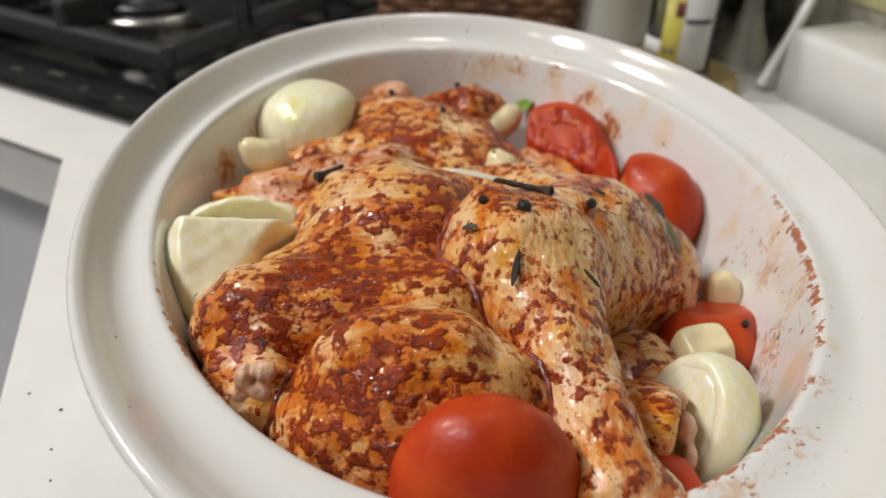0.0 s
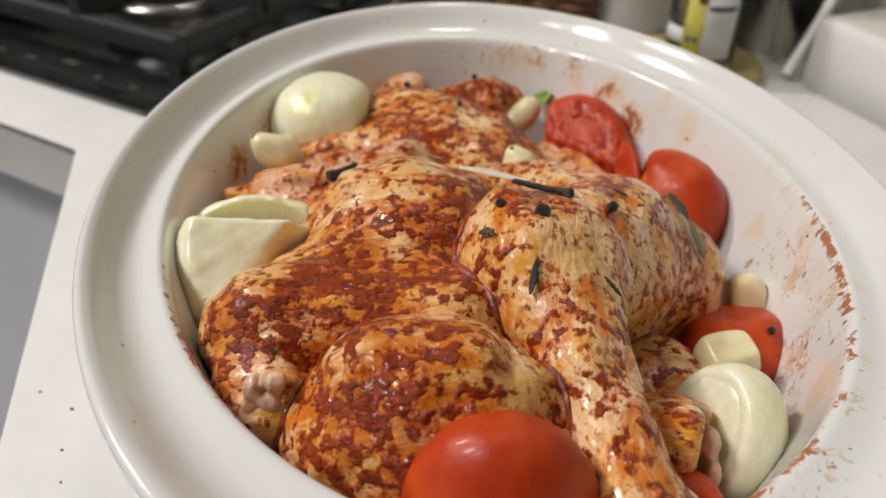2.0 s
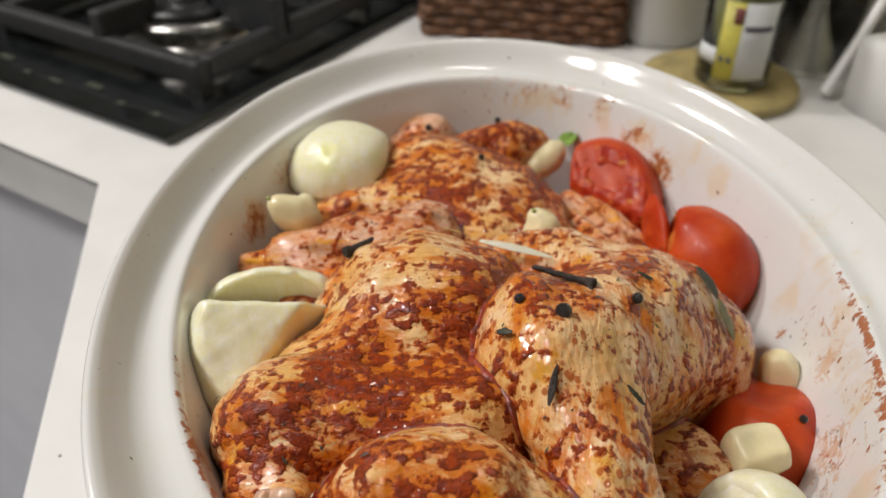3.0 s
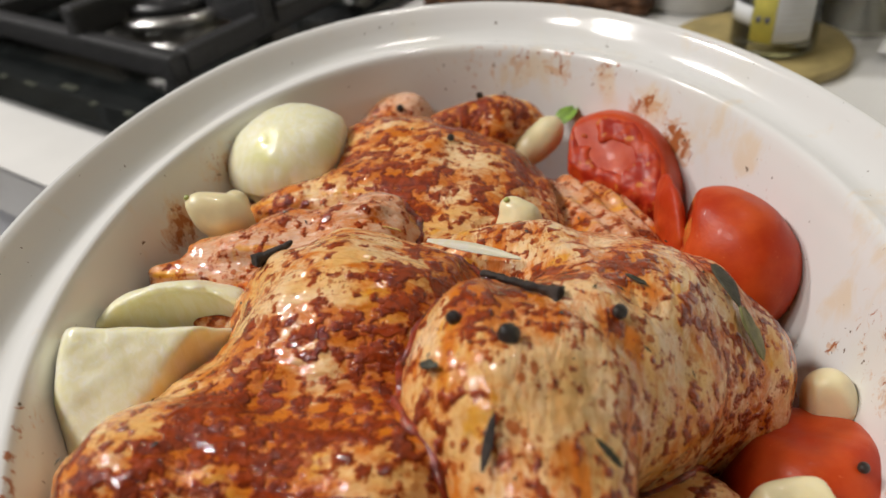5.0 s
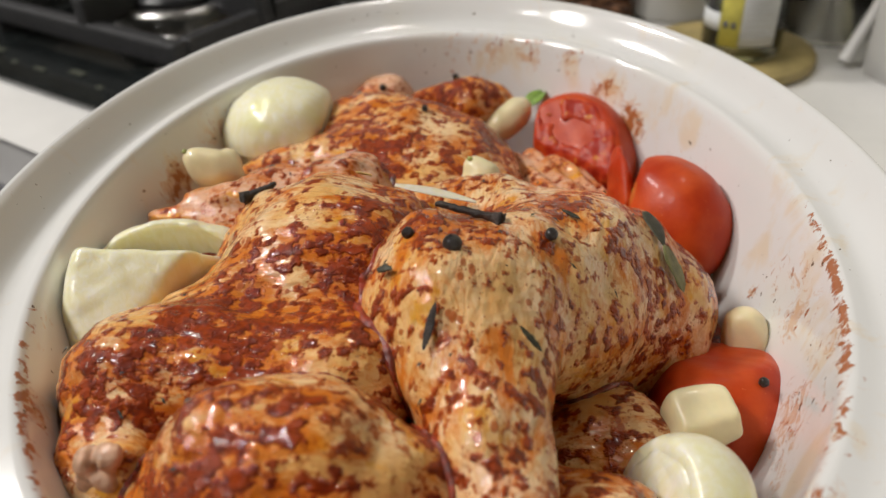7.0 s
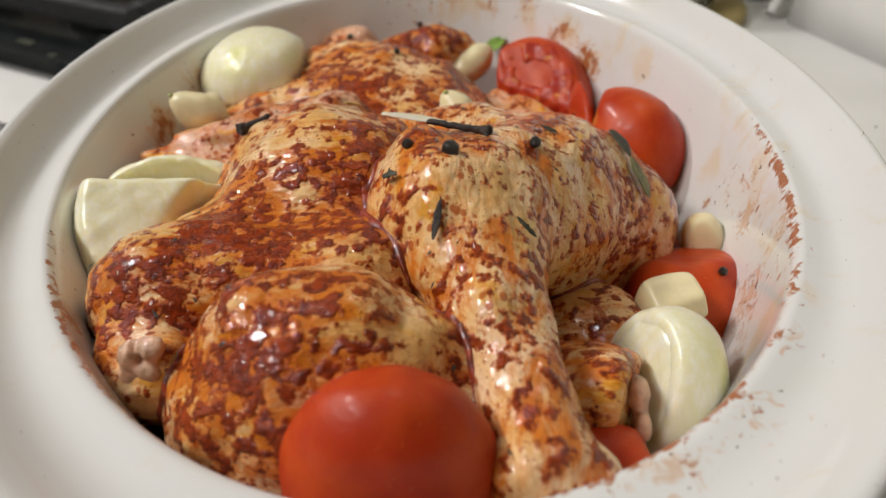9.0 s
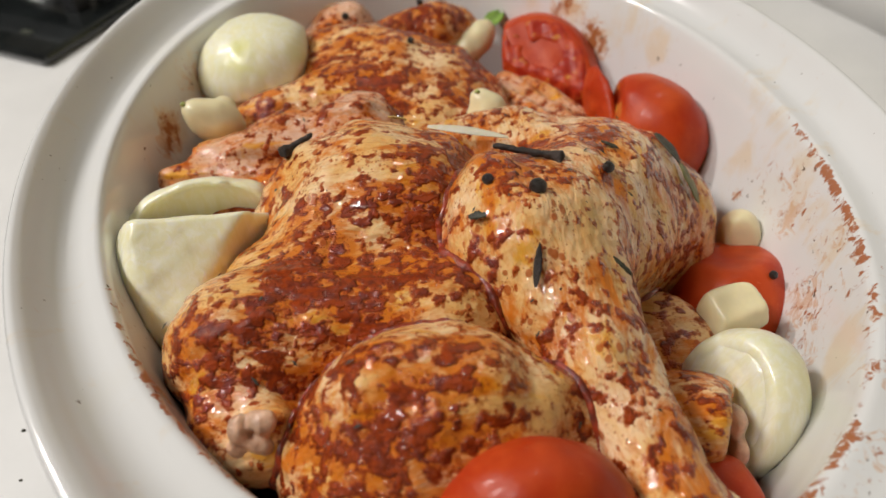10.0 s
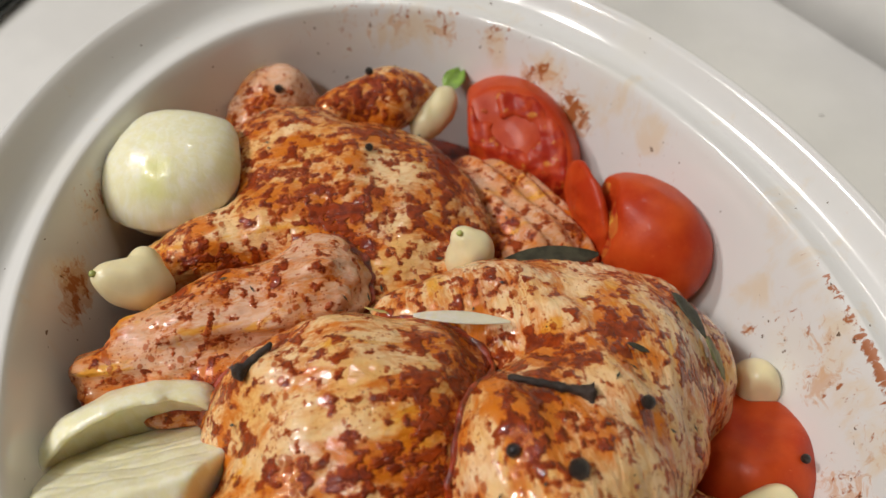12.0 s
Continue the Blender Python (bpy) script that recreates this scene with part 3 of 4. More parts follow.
def baking_dish():
    prof = [(-0.04, 0.0115), (-0.028, 0.012), (-0.022, 0.0155), (-0.017, 0.025), (-0.0125, 0.042), (-0.0075, 0.062), (-0.0035, 0.0775), (-0.0016, 0.0838), (-0.0009, 0.0862), (0.0001, 0.0879), (0.0011, 0.0885), (0.0022, 0.0884),
            (0.005, 0.0877), (0.0078, 0.0874), (0.0105, 0.088), (0.0135, 0.0902), (0.0165, 0.0938), (0.019, 0.097), (0.021, 0.0988), (0.0225, 0.0992), (0.0236, 0.0982), (0.0238, 0.0965), (0.0228, 0.0945),
            (0.019, 0.0915), (0.0125, 0.0855), (0.0085, 0.078), (0.005, 0.065), (-0.001, 0.035), (-0.006, 0.012), (-0.01, 0.002), (-0.013, 0.0005), (-0.018, 0.0005), (-0.03, 0.003)]
    fine = []
    for (a, b), (c, d) in zip(prof, prof[1:]):
        n = 4 if -0.0175 < a < -0.003 else 1
        fine += [(a + (c - a) * i / n, b + (d - b) * i / n) for i in range(n)]
    prof = fine + prof[-1:]
    seg = 240
    verts = []
    for off, z in prof:
        verts += oval(off, z, seg)
    faces = []
    for k in range(len(prof) - 1):
        for i in range(seg):
            j = (i + 1) % seg
            faces.append((k * seg + i, k * seg + j, (k + 1) * seg + j, (k + 1) * seg + i))
    faces.append(tuple(range(seg))[::-1])
    last = (len(prof) - 1) * seg
    faces.append(tuple(range(last, last + seg)))
    faces = [f[::-1] for f in faces]
    ob = link("baking_dish", verts, faces, GLAZE)
    tagged(ob, "oval white glazed baking dish smeared with red-brown marinade", "baking dish")
    v = np.array(verts) * 1000 - np.array((0, 0, 900))
    spots = [(129, 235, 76, 12, 0.55), (128, 215, 80, 9, 0.55), (124, 195, 84, 8, 0.55), (117, 175, 86, 8, 0.6), (131, 250, 70, 12, 0.4), (108, 155, 87, 10, 0.6), (92, 135, 87, 10, 0.75),
             (75, 120, 87, 10, 0.8), (55, 112, 87, 10, 0.5), (118, 205, 62, 14, 0.85), (110, 185, 55, 18, 0.5), (121, 255, 60, 14, 0.45), (92, 375, 68, 8, 1.25), (95, 371, 62, 7, 1.1), (85, 388, 77, 7, 1.1), (66, 405, 80, 8, 0.8), (47, 417, 81, 8, 0.9), (30, 423, 82, 8, 0.8), (80, 392, 72, 6, 1.0), (125, 270, 53, 3, 1.6), (124, 238, 66, 5, 1.1),
             (115, 340, 70, 16, 0.35), (-96, 316, 66, 8, 1.3), (-97, 306, 66, 7, 0.9), (-97, 314, 77, 7, 0.7), (-90, 343, 77, 9, 0.6), (-86, 352, 73, 8, 0.7), (-72, 175, 82, 7, 0.9), (-50, 148, 84, 6, 0.8), (-30, 132, 84, 5, 0.7),
             (20, 110, 87, 8, 0.4), (-90, 205, 80, 14, 0.3), (10, 425, 80, 12, 0.7), (-15, 430, 80, 12, 0.3)]
    dab(ob, v, "stain", spots)
    tan = [(30, 423, 81, 9, 0.9), (47, 417, 81, 9, 0.8), (24, 422, 74, 8, 0.7), (66, 405, 81, 9, 0.6), (85, 388, 77, 9, 1.0), (95, 371, 68, 9, 0.9), (105, 363, 81, 9, 0.7), (113, 341, 73, 10, 0.7), (115, 343, 81, 7, 0.5),
           (132, 290, 83, 10, 0.9), (133, 270, 84, 8, 0.9), (133, 254, 84, 8, 0.8), (127, 277, 66, 6, 0.9), (126, 279, 58, 6, 0.8), (130, 236, 74, 12, 0.9), (127, 208, 80, 12, 0.9), (114, 178, 78, 12, 1.0), (109, 172, 70, 10, 0.7),
           (-90, 343, 78, 9, 0.7), (-97, 312, 74, 10, 0.9), (-94, 322, 66, 10, 0.9), (-86, 352, 72, 9, 0.8), (-72, 178, 82, 9, 0.7)]
    dab(ob, v, "tan", tan)
    ang = np.arctan2(v[:, 1] - DY * 1000, v[:, 0] - DX * 1000)
    ring = np.repeat(np.array([math.exp(-((off + 0.0003) / 0.0013) ** 2) for off, z in prof]) * np.array([z > 0.07 for off, z in prof]), seg)
    along = np.exp(-((ang + 0.35) / 0.42) ** 2) + 0.7 * np.exp(-((ang + 1.2) / 0.3) ** 2) + 0.95 * np.exp(-((ang + 2.3) / 0.35) ** 2) + 0.35 * np.exp(-((ang - 1.2) / 0.4) ** 2)
    at = ob.data.attributes.new("residue", "FLOAT", "POINT")
    at.data.foreach_set("value", (ring * along).astype(np.float32))
    return ob


baking_dish()

# ---- the chicken ----
BODIES, FIELDS = [], {}


def poultry(name, field, lo, hi, label, spots, step=1.0, mat=SKIN, fold=(1.0, 0.5, 0.8), depth=0.35):
    def rough(p):
        f = field(p)
        near = np.abs(f) < 6
        q = p[near]
        f[near] += 1.7 * lumps(q, 34, 3, 2) + depth * lumps(q * np.array(fold), 8, 5, 2)
        return f
    ob, v = skin_mesh(name, rough, lo, hi, step, mat)
    tagged(ob, label, "chicken")
    dab(ob, v, "paste", spots)
    BODIES.append(v)
    FIELDS[name] = rough
    return ob


leg = poultry("chicken_leg_quarter", lambda p: melt([
    limb(p, (31, 207, 85), (46, 148, 78), 24, 9.5), limb(p, (46, 148, 78), (51, 130, 73), 9.5, 10), ball(p, (51, 128, 71), (13, 6, 11)),
    ball(p, (34, 224, 80), (25, 24, 25)), ball(p, (20, 220, 84), (16, 25, 22)), ball(p, (52, 226, 73), (22, 22, 26)), ball(p, (20, 278, 70), (32, 15, 18)), ball(p, (58, 250, 63), (29, 34, 35)), ball(p, (46, 272, 66), (28, 23, 22)), ball(p, (86, 260, 47), (24, 30, 26)), ball(p, (78, 262, 57), (25, 29, 26))], 4.5),
    (-6, 88, 10), (122, 306, 122), "raw chicken leg with thigh, rubbed with red-brown spice paste",
    [(28, 232, 106, 14, 1.1), (14, 222, 98, 10, 0.8), (90, 235, 62, 14, 0.9), (45, 245, 104, 14, 0.9), (62, 258, 98, 14, 0.7), (55, 150, 85, 12, 0.2), (52, 128, 82, 8, 0.6), (28, 187, 108, 5, 0.8), (20, 165, 92, 8, 0.4), (72, 205, 70, 14, 0.2), (80, 268, 88, 12, 0.6), (8, 215, 88, 8, 0.7), (8, 240, 90, 8, 0.7), (14, 180, 88, 8, 0.8), (24, 160, 82, 8, 0.8), (32, 140, 74, 8, 0.7)], mat=LEG_SKIN)
breast = poultry("chicken_breast_half", lambda p: melt([
    ball(p, (-14, 241, 70), (36, 35, 34)), ball(p, (-15, 255, 63), (44, 25, 36)), limb(p, (-55, 193, 73), (4, 194, 75), 22, 20), limb(p, (-44, 186, 69), (-53, 171, 67), 15, 15), ball(p, (-62, 172, 68), (6, 10, 14)), ball(p, (-44, 163, 70), (6, 7, 13)), ball(p, (-30, 215, 62), (35, 30, 30)), ball(p, (4, 236, 64), (22, 32, 32))], 3.0),
    (-92, 145, 10), (36, 288, 116), "raw chicken piece on the bone, coated thickly with spice paste",
    [(-2, 222, 100, 11, 1.1), (5, 214, 97, 9, 1.0), (-45, 197, 96, 16, 0.8), (-20, 192, 96, 15, 0.9), (-62, 190, 85, 12, 0.7), (0, 190, 92, 12, 0.9), (-28, 210, 90, 12, 0.8), (10, 235, 98, 9, 0.6), (-35, 225, 97, 8, 0.3), (12, 255, 92, 12, 0.7), (-56, 170, 75, 10, 0.6)], fold=(0.3, 1.0, 0.9), depth=0.5)
poultry("chicken_thigh", lambda p: melt([
    ball(p, (-4, 158, 69), (37, 27, 36), (0, 0, -6)), ball(p, (22, 158, 60), (24, 22, 26)), ball(p, (-16, 150, 50), (28, 22, 34))], 5.0),
    (-60, 118, 10), (60, 200, 112), "raw chicken thigh with taut skin, spotted with spice paste",
    [(-25, 150, 92, 12, 0.8), (-12, 140, 90, 13, 0.9), (0, 135, 85, 12, 0.7), (8, 150, 98, 12, 0.5), (-35, 150, 75, 14, 0.7), (10, 170, 98, 12, 0.5), (-15, 165, 102, 8, 0.4), (-36, 165, 88, 8, 0.6), (18, 174, 88, 8, 0.8), (28, 158, 82, 7, 0.8)])
poultry("chicken_back_piece", lambda p: melt([
    ball(p, (-2, 344, 52), (42, 38, 33)), ball(p, (-24, 364, 52), (30, 30, 31)), ball(p, (18, 330, 46), (32, 34, 30)), ball(p, (0, 305, 50), (40, 26, 26)), limb(p, (-72, 322, 58), (-24, 330, 66), 11, 16)], 4.0),
    (-92, 270, 10), (62, 402, 94), "raw chicken piece with loose skin, marinated in red spices",
    [(-10, 312, 76, 12, 1.0), (15, 318, 76, 10, 0.8), (5, 350, 86, 14, 0.4), (-30, 340, 80, 14, 0.5), (30, 330, 72, 12, 0.6), (-55, 326, 76, 14, 0.8), (30, 350, 76, 14, 0.6), (-30, 372, 78, 14, 0.5)])
poultry("chicken_wing", lambda p: melt([
    limb(p, (-87, 281, 66), (-60, 290, 69), 8, 12.5), limb(p, (-60, 290, 69), (-20, 297, 70), 12.5, 17.5), limb(p, (-84, 275, 60), (-42, 270, 63), 7, 11)], 2.5),
    (-104, 250, 36), (8, 326, 98), "raw chicken wing with pinkish skin, tucked against the dish", [(-80, 280, 70, 14, 0.9), (-60, 275, 70, 12, 0.5), (-45, 300, 85, 12, 0.3), (-25, 300, 86, 10, 0.4)], mat=PINK_SKIN, fold=(0.22, 0.9, 0.9), depth=1.3)
poultry("chicken_skin_flap", lambda p: melt([
    ball(p, (52, 334, 38), (33, 38, 22), (0, 0, 20)), ball(p, (64, 318, 40), (24, 22, 22)), ball(p, (48, 350, 40), (16, 20, 20))], 3.0) + 1.1 * np.sin((p[..., 0] * 0.8 + p[..., 1] * 0.35) * 0.75),
    (10, 285, 8), (98, 384, 70), "pale raw chicken skin in stretched folds", [(45, 345, 60, 12, 0.8), (60, 345, 60, 10, 0.2), (40, 320, 60, 12, 0.5)], mat=PINK_SKIN)
poultry("chicken_knuckle", lambda p: melt([ball(p, (-24, 406, 56), (19, 15, 17)), ball(p, (-36, 396, 50), (12, 14, 18))], 4.0),
        (-62, 372, 20), (6, 432, 84), "pinkish raw chicken joint at the dish wall", [(-28, 400, 72, 10, 0.5)], mat=PINK_SKIN)
poultry("chicken_wing_tip", lambda p: melt([limb(p, (-3, 388, 66), (20, 392, 66), 10, 11), limb(p, (20, 392, 66), (40, 394, 62), 11, 7)], 3.0),
        (-26, 366, 44), (60, 416, 92), "small raw chicken wing piece with paste", [(5, 385, 76, 10, 0.9), (25, 388, 74, 10, 0.7)])
stump = poultry("chicken_drumstick_end", lambda p: carve(melt([limb(p, (36, 178, 58), (70, 159, 63), 13, 13), ball(p, (66, 161, 62), (12, 14, 14))], 3.0), -slab(p, (75, 158, 62), (0.85, -0.35, 0.1)), 1.2),
        (16, 136, 36), (92, 200, 84), "cut end of a raw chicken drumstick", [(60, 165, 72, 8, 0.7), (68, 160, 68, 8, 0.5)])
poultry("chicken_meat_fold", lambda p: melt([ball(p, (72, 205, 44), (24, 20, 15), (0, 0, -15)), ball(p, (70, 190, 36), (24, 20, 14))], 3.0),
        (36, 162, 14), (106, 236, 68), "dark fold of marinated chicken under the leg", [(75, 205, 58, 12, 0.5), (70, 190, 50, 12, 0.6)])
skin_mesh("bone_end", lambda p: melt([ball(p, (-46, 159.5, 85), (3.6, 3.2, 2.8)), ball(p, (-52, 160, 83), (2.8, 3.2, 3.6)), ball(p, (-47, 158, 79), (3.6, 3.2, 2.8)), ball(p, (-53, 158.5, 77), (2.8, 2.8, 3.2)), ball(p, (-50, 157.5, 72), (3.2, 2.8, 2.8))], 0.9) + 0.5 * lumps(p, 6, 9, 2),
          (-66, 146, 58), (-36, 172, 96), 0.7, BONE, breast, "pale knobbly bone end in torn skin")
skin_mesh("bone_end", lambda p: melt([ball(p, (76, 159, 67), (3, 4.5, 5)), ball(p, (77, 154, 60), (2.5, 4, 4.5))], 1.0) + 0.3 * lumps(p, 5, 2, 2), (68, 146, 50), (86, 168, 76), 0.6, BONE, stump, "white gristle at the cut end")
skin_mesh("cartilage", lambda p: melt([ball(p, (50, 123.5, 72), (7, 3, 6)), ball(p, (55, 124, 69), (5, 3, 5))], 1.5) + 0.4 * lumps(p, 6, 3, 2), (36, 114, 56), (68, 134, 86), 0.8, BONE, leg, "yellowish cartilage at the drumstick end")
ALL = np.concatenate(BODIES)


def rest(x, y, reach=2.0):
    """Height of the chicken's surface over (x, y), millimetres above the worktop."""
    near = (np.abs(ALL[:, 0] - x) < reach) & (np.abs(ALL[:, 1] - y) < reach)
    return float(ALL[near, 2].max()) if near.any() else 40.0


# marinade gathered where two pieces touch
for one, two, lo, hi in (("chicken_leg_quarter", "chicken_breast_half", (-8, 168, 62), (34, 282, 112)), ("chicken_leg_quarter", "chicken_thigh", (0, 118, 50), (56, 198, 108)),
                         ("chicken_breast_half", "chicken_thigh", (-66, 138, 50), (40, 200, 108)), ("chicken_breast_half", "chicken_wing", (-66, 246, 56), (0, 290, 100)), ("chicken_wing", "chicken_back_piece", (-90, 284, 50), (6, 326, 96)), ("chicken_leg_quarter", "chicken_meat_fold", (44, 180, 34), (104, 240, 80))):
    seam, _ = skin_mesh("marinade_seam", lambda p: np.maximum(FIELDS[one](p), FIELDS[two](p)) - 1.1 + 0.5 * lumps(p, 9, 4, 2), lo, hi, 1.0, SAUCE)
    tagged(seam, "dark red marinade gathered between chicken pieces", "marinade", kind="stuff")

# marinade pooled at the bottom of the dish
pool = oval(-0.0155, 0.031, 96)
bm = bmesh.new()
ring = [bm.verts.new(p) for p in pool]
low = [bm.verts.new((DX + (p[0] - DX) * 0.93, DY + (p[1] - DY) * 0.93, WT + 0.0125)) for p in pool]
bm.faces.new(ring)
for i in range(96):
    bm.faces.new((low[i], low[(i + 1) % 96], ring[(i + 1) % 96], ring[i]))
tagged(part("marinade_pool", bm, PASTE, smooth=False), "dark red marinade pooled in the dish", "marinade", kind="stuff")

# ---- vegetables ----


def veg(name, label, category, field, lo, hi, mat, step=0.9, group="", smooth_noise=0.25):
    def f2(p):
        return field(p) + smooth_noise * lumps(p, 14, len(name) + int(lo[0]) % 50, 2)
    ob, v = skin_mesh(name, f2, lo, hi, step, mat)
    return tagged(ob, label, category, group)


ON = "onion pieces"


def onion_half():
    o = empty("onion_half", Matrix.Identity(4), "halved pale green-white onion leaning on the dish wall", "onion", ON)
    c, r, turn, lo, hi = (85, 172, 54), np.array((18, 20, 26.5)), (0, 12, 0), (60, 140, 20), (124, 202, 88)
    keep = np.array((0.93, 0.22, -0.28))
    skin_mesh("outer_layer", lambda p: carve(ball(p, c, r, turn), slab(p, (76, 172, 52), keep), 0.7) + 0.3 * lumps(p, 18, 4, 2), lo, hi, 0.9, ONION, o)

    def face(p):
        f = carve(ball(p, c, r - 2.2, turn), slab(p, np.array((76, 172, 52)) - keep * 0.8, keep), 0.7)
        d = np.linalg.norm((p - np.array((78, 172, 54))) / np.array((1, 1, 1.3)), axis=-1)
        return f + 0.4 * np.maximum(0, np.sin(d * 2 * math.pi / 4.5) - 0.6) + 0.2 * lumps(p, 8, 2, 2)
    skin_mesh("cut_face", face, lo, hi, 0.8, ONION_PALE, o, "ringed white cut face")
    return o


onion_half()



def onion_chunk():
    """A quarter of an onion: a core and a thicker outer layer that leaves part of it bare."""
    o = empty("onion_chunk", Matrix.Identity(4), "large chunk of white onion with a green-yellow edge", "onion", ON)
    c, tip = (-63, 359, 70), (0, -13, 0)
    lo, hi = (-98, 324, 40), (-26, 394, 98)

    def body(p, k):
        f = ball(p, c, (28.5 - k, 26.5 - k, 21.5 - k), tip)
        for point, keep in (((-79, 371, 75), (0.8, -0.55, -0.2)), ((-39, 354, 80), (-0.97, 0.1, -0.2)), ((-53, 374, 83), (-0.25, -0.8, -0.5))):
            f = carve(f, slab(p, np.array(point) + k * np.array(keep), keep), 1.5)
        return f
    base, up = np.array((-52.0, 348, 75)), np.array((-0.22, -0.29, 0.93))
    skin_mesh("core", lambda p: carve(body(p, 1.8), slab(p, base - up * 9, up), 1.0) + 0.3 * lumps(p, 14, 5, 2), lo, hi, 0.9, ONION_PALE, o, "white inner layers")
    skin_mesh("outer_layer", lambda p: carve(body(p, 0.0), slab(p, base, up) + 0.7 * lumps(p, 18, 2, 1), 0.5) + 0.25 * lumps(p, 18, 5, 2), lo, hi, 0.9, ONION, o, "green-tinged outer layer")
    return o


onion_chunk()


def onion_wedge():
    o = empty("onion_wedge", Matrix.Identity(4), "thick wedge of pale onion showing its layers", "onion", ON)
    core = np.array((-66, 258, 52))

    def solid(p):
        f = ball(p, (-67, 238, 58), (34, 38, 46), (0, 0, 10))
        f = carve(f, slab(p, (-72, 229, 89), (-0.175, 0.624, -0.762)), 0.7)
        f = carve(f, slab(p, (-72, 232, 92), (0.04, -0.72, -0.7)), 0.8)
        f = carve(f, slab(p, (-55.5, 235, 86), (-0.8, 0.58, -0.15)), 0.8)
        return carve(f, slab(p, (-47, 250, 80), (-0.97, 0.05, -0.2)), 1.2)

    def rings(p):
        r = np.linalg.norm((p - core) * np.array((0.8, 1, 1)), axis=-1)
        return 0.22 * np.maximum(0, np.sin(r * 2 * math.pi / 7.5) - 0.72) / 0.28
    skin_mesh("flesh", lambda p: solid(p) + rings(p) + 0.3 * lumps(p, 12, 7, 2), (-106, 196, 26), (-38, 276, 98), 0.8, ONION_PALE, o)
    return o


onion_wedge()
veg("onion_layer", "curved single layer of white onion", "onion",
    lambda p: carve(carve(ball(p, (-76, 258, 60), (30, 16, 23), (0, -5, 12)), ball(p, (-74, 250, 62), (26, 15, 25), (0, -5, 12)), 0.8), slab(p, (-52, 258, 60), (-1, 0.1, 0)), 1.0),
    (-112, 232, 26), (-40, 282, 90), ONION_PALE, group=ON, smooth_noise=0.4)

TM = "tomato pieces"


def tomato_wedge():
    """A wedge with skin, a rind of firm flesh, two seed chambers and seeds."""
    o = empty("tomato_wedge", Matrix.Identity(4), "juicy tomato wedge, cut face up", "tomato", TM)
    c, r = (68, 374, 44), (29.5, 38, 32)
    face, n = np.array((58.0, 375, 65)), np.array((0.36, 0.57, -0.74))
    lo, hi = (36, 332, 6), (106, 420, 84)

    def wedge(p, k, lift):
        f = carve(ball(p, c, [a * k for a in r]), slab(p, face - n * lift, n), 0.6)
        f = carve(f, slab(p, (52, 388, 62), (0.95, -0.22, 0.15)), 0.8)
        return carve(f, slab(p, (62, 361, 55), (0.61, 0.78, 0.12)), 0.8)
    skin_mesh("skin", lambda p: wedge(p, 1.0, 0.0) + 0.3 * lumps(p, 18, 4, 2), lo, hi, 0.9, TOMATO, o)

    def flesh(p):
        f = wedge(p, 0.96, 0.9)
        f = carve(f, ball(p, (68, 369, 62), (10, 6, 6), (0, 0, -30)), 1.2)
        return carve(f, ball(p, (57, 381, 67), (4, 6, 5)), 1.0) + 0.45 * lumps(p, 7, 6, 2)
    skin_mesh("flesh", flesh, lo, hi, 0.8, TOMATO_CUT, o, "cut red flesh with wet seed chambers")
    skin_mesh("seed_pulp", lambda p: melt([ball(p, (68, 370, 57), (7.5, 4.5, 3.5), (0, 0, -30)), ball(p, (57, 381, 64), (3, 4.5, 3))], 1.0) + 1.3 * lumps(p, 4, 9, 2), lo, hi, 0.8, PULP, o, "orange-yellow seed pulp")
    return o


def tomato_chunk():
    """A tomato half with a slice that has come half away at its cut."""
    o = empty("tomato_chunk", Matrix.Identity(4), "red tomato chunk with a torn cut edge", "tomato", TM)
    c, r, turn = (103, 314, 52), (20.5, 28, 25.5), (0, 0, 28)
    lo, hi = (70, 280, 16), (136, 356, 82)
    cutp, cutn = (94, 332, 71), (0.94, -0.27, -0.1)
    skin_mesh("skin", lambda p: carve(ball(p, c, r, turn), slab(p, cutp, cutn), 0.8) + 0.5 * lumps(p, 22, 8, 2), lo, hi, 0.9, TOMATO, o)
    skin_mesh("flesh", lambda p: carve(carve(ball(p, c, [a - 1.2 for a in r], turn), slab(p, np.array(cutp) - 0.9 * np.array(cutn), cutn), 0.8), ball(p, (91, 325, 66), (3.5, 5, 6), turn), 0.8) + 0.4 * lumps(p, 7, 3, 2), lo, hi, 0.8, PULP, o, "pale red torn flesh with seeds")
    skin_mesh("slice", lambda p: carve(ball(p, (85, 328, 55), (4.5, 21, 16), (32, 0, 4)), ball(p, (92, 334, 72), (6.5, 9, 15), (10, 0, 6)), 0.6) + 0.35 * lumps(p, 9, 3, 2), lo, hi, 0.8, TOMATO, o, "slice of tomato leaning away at the cut")
    return o


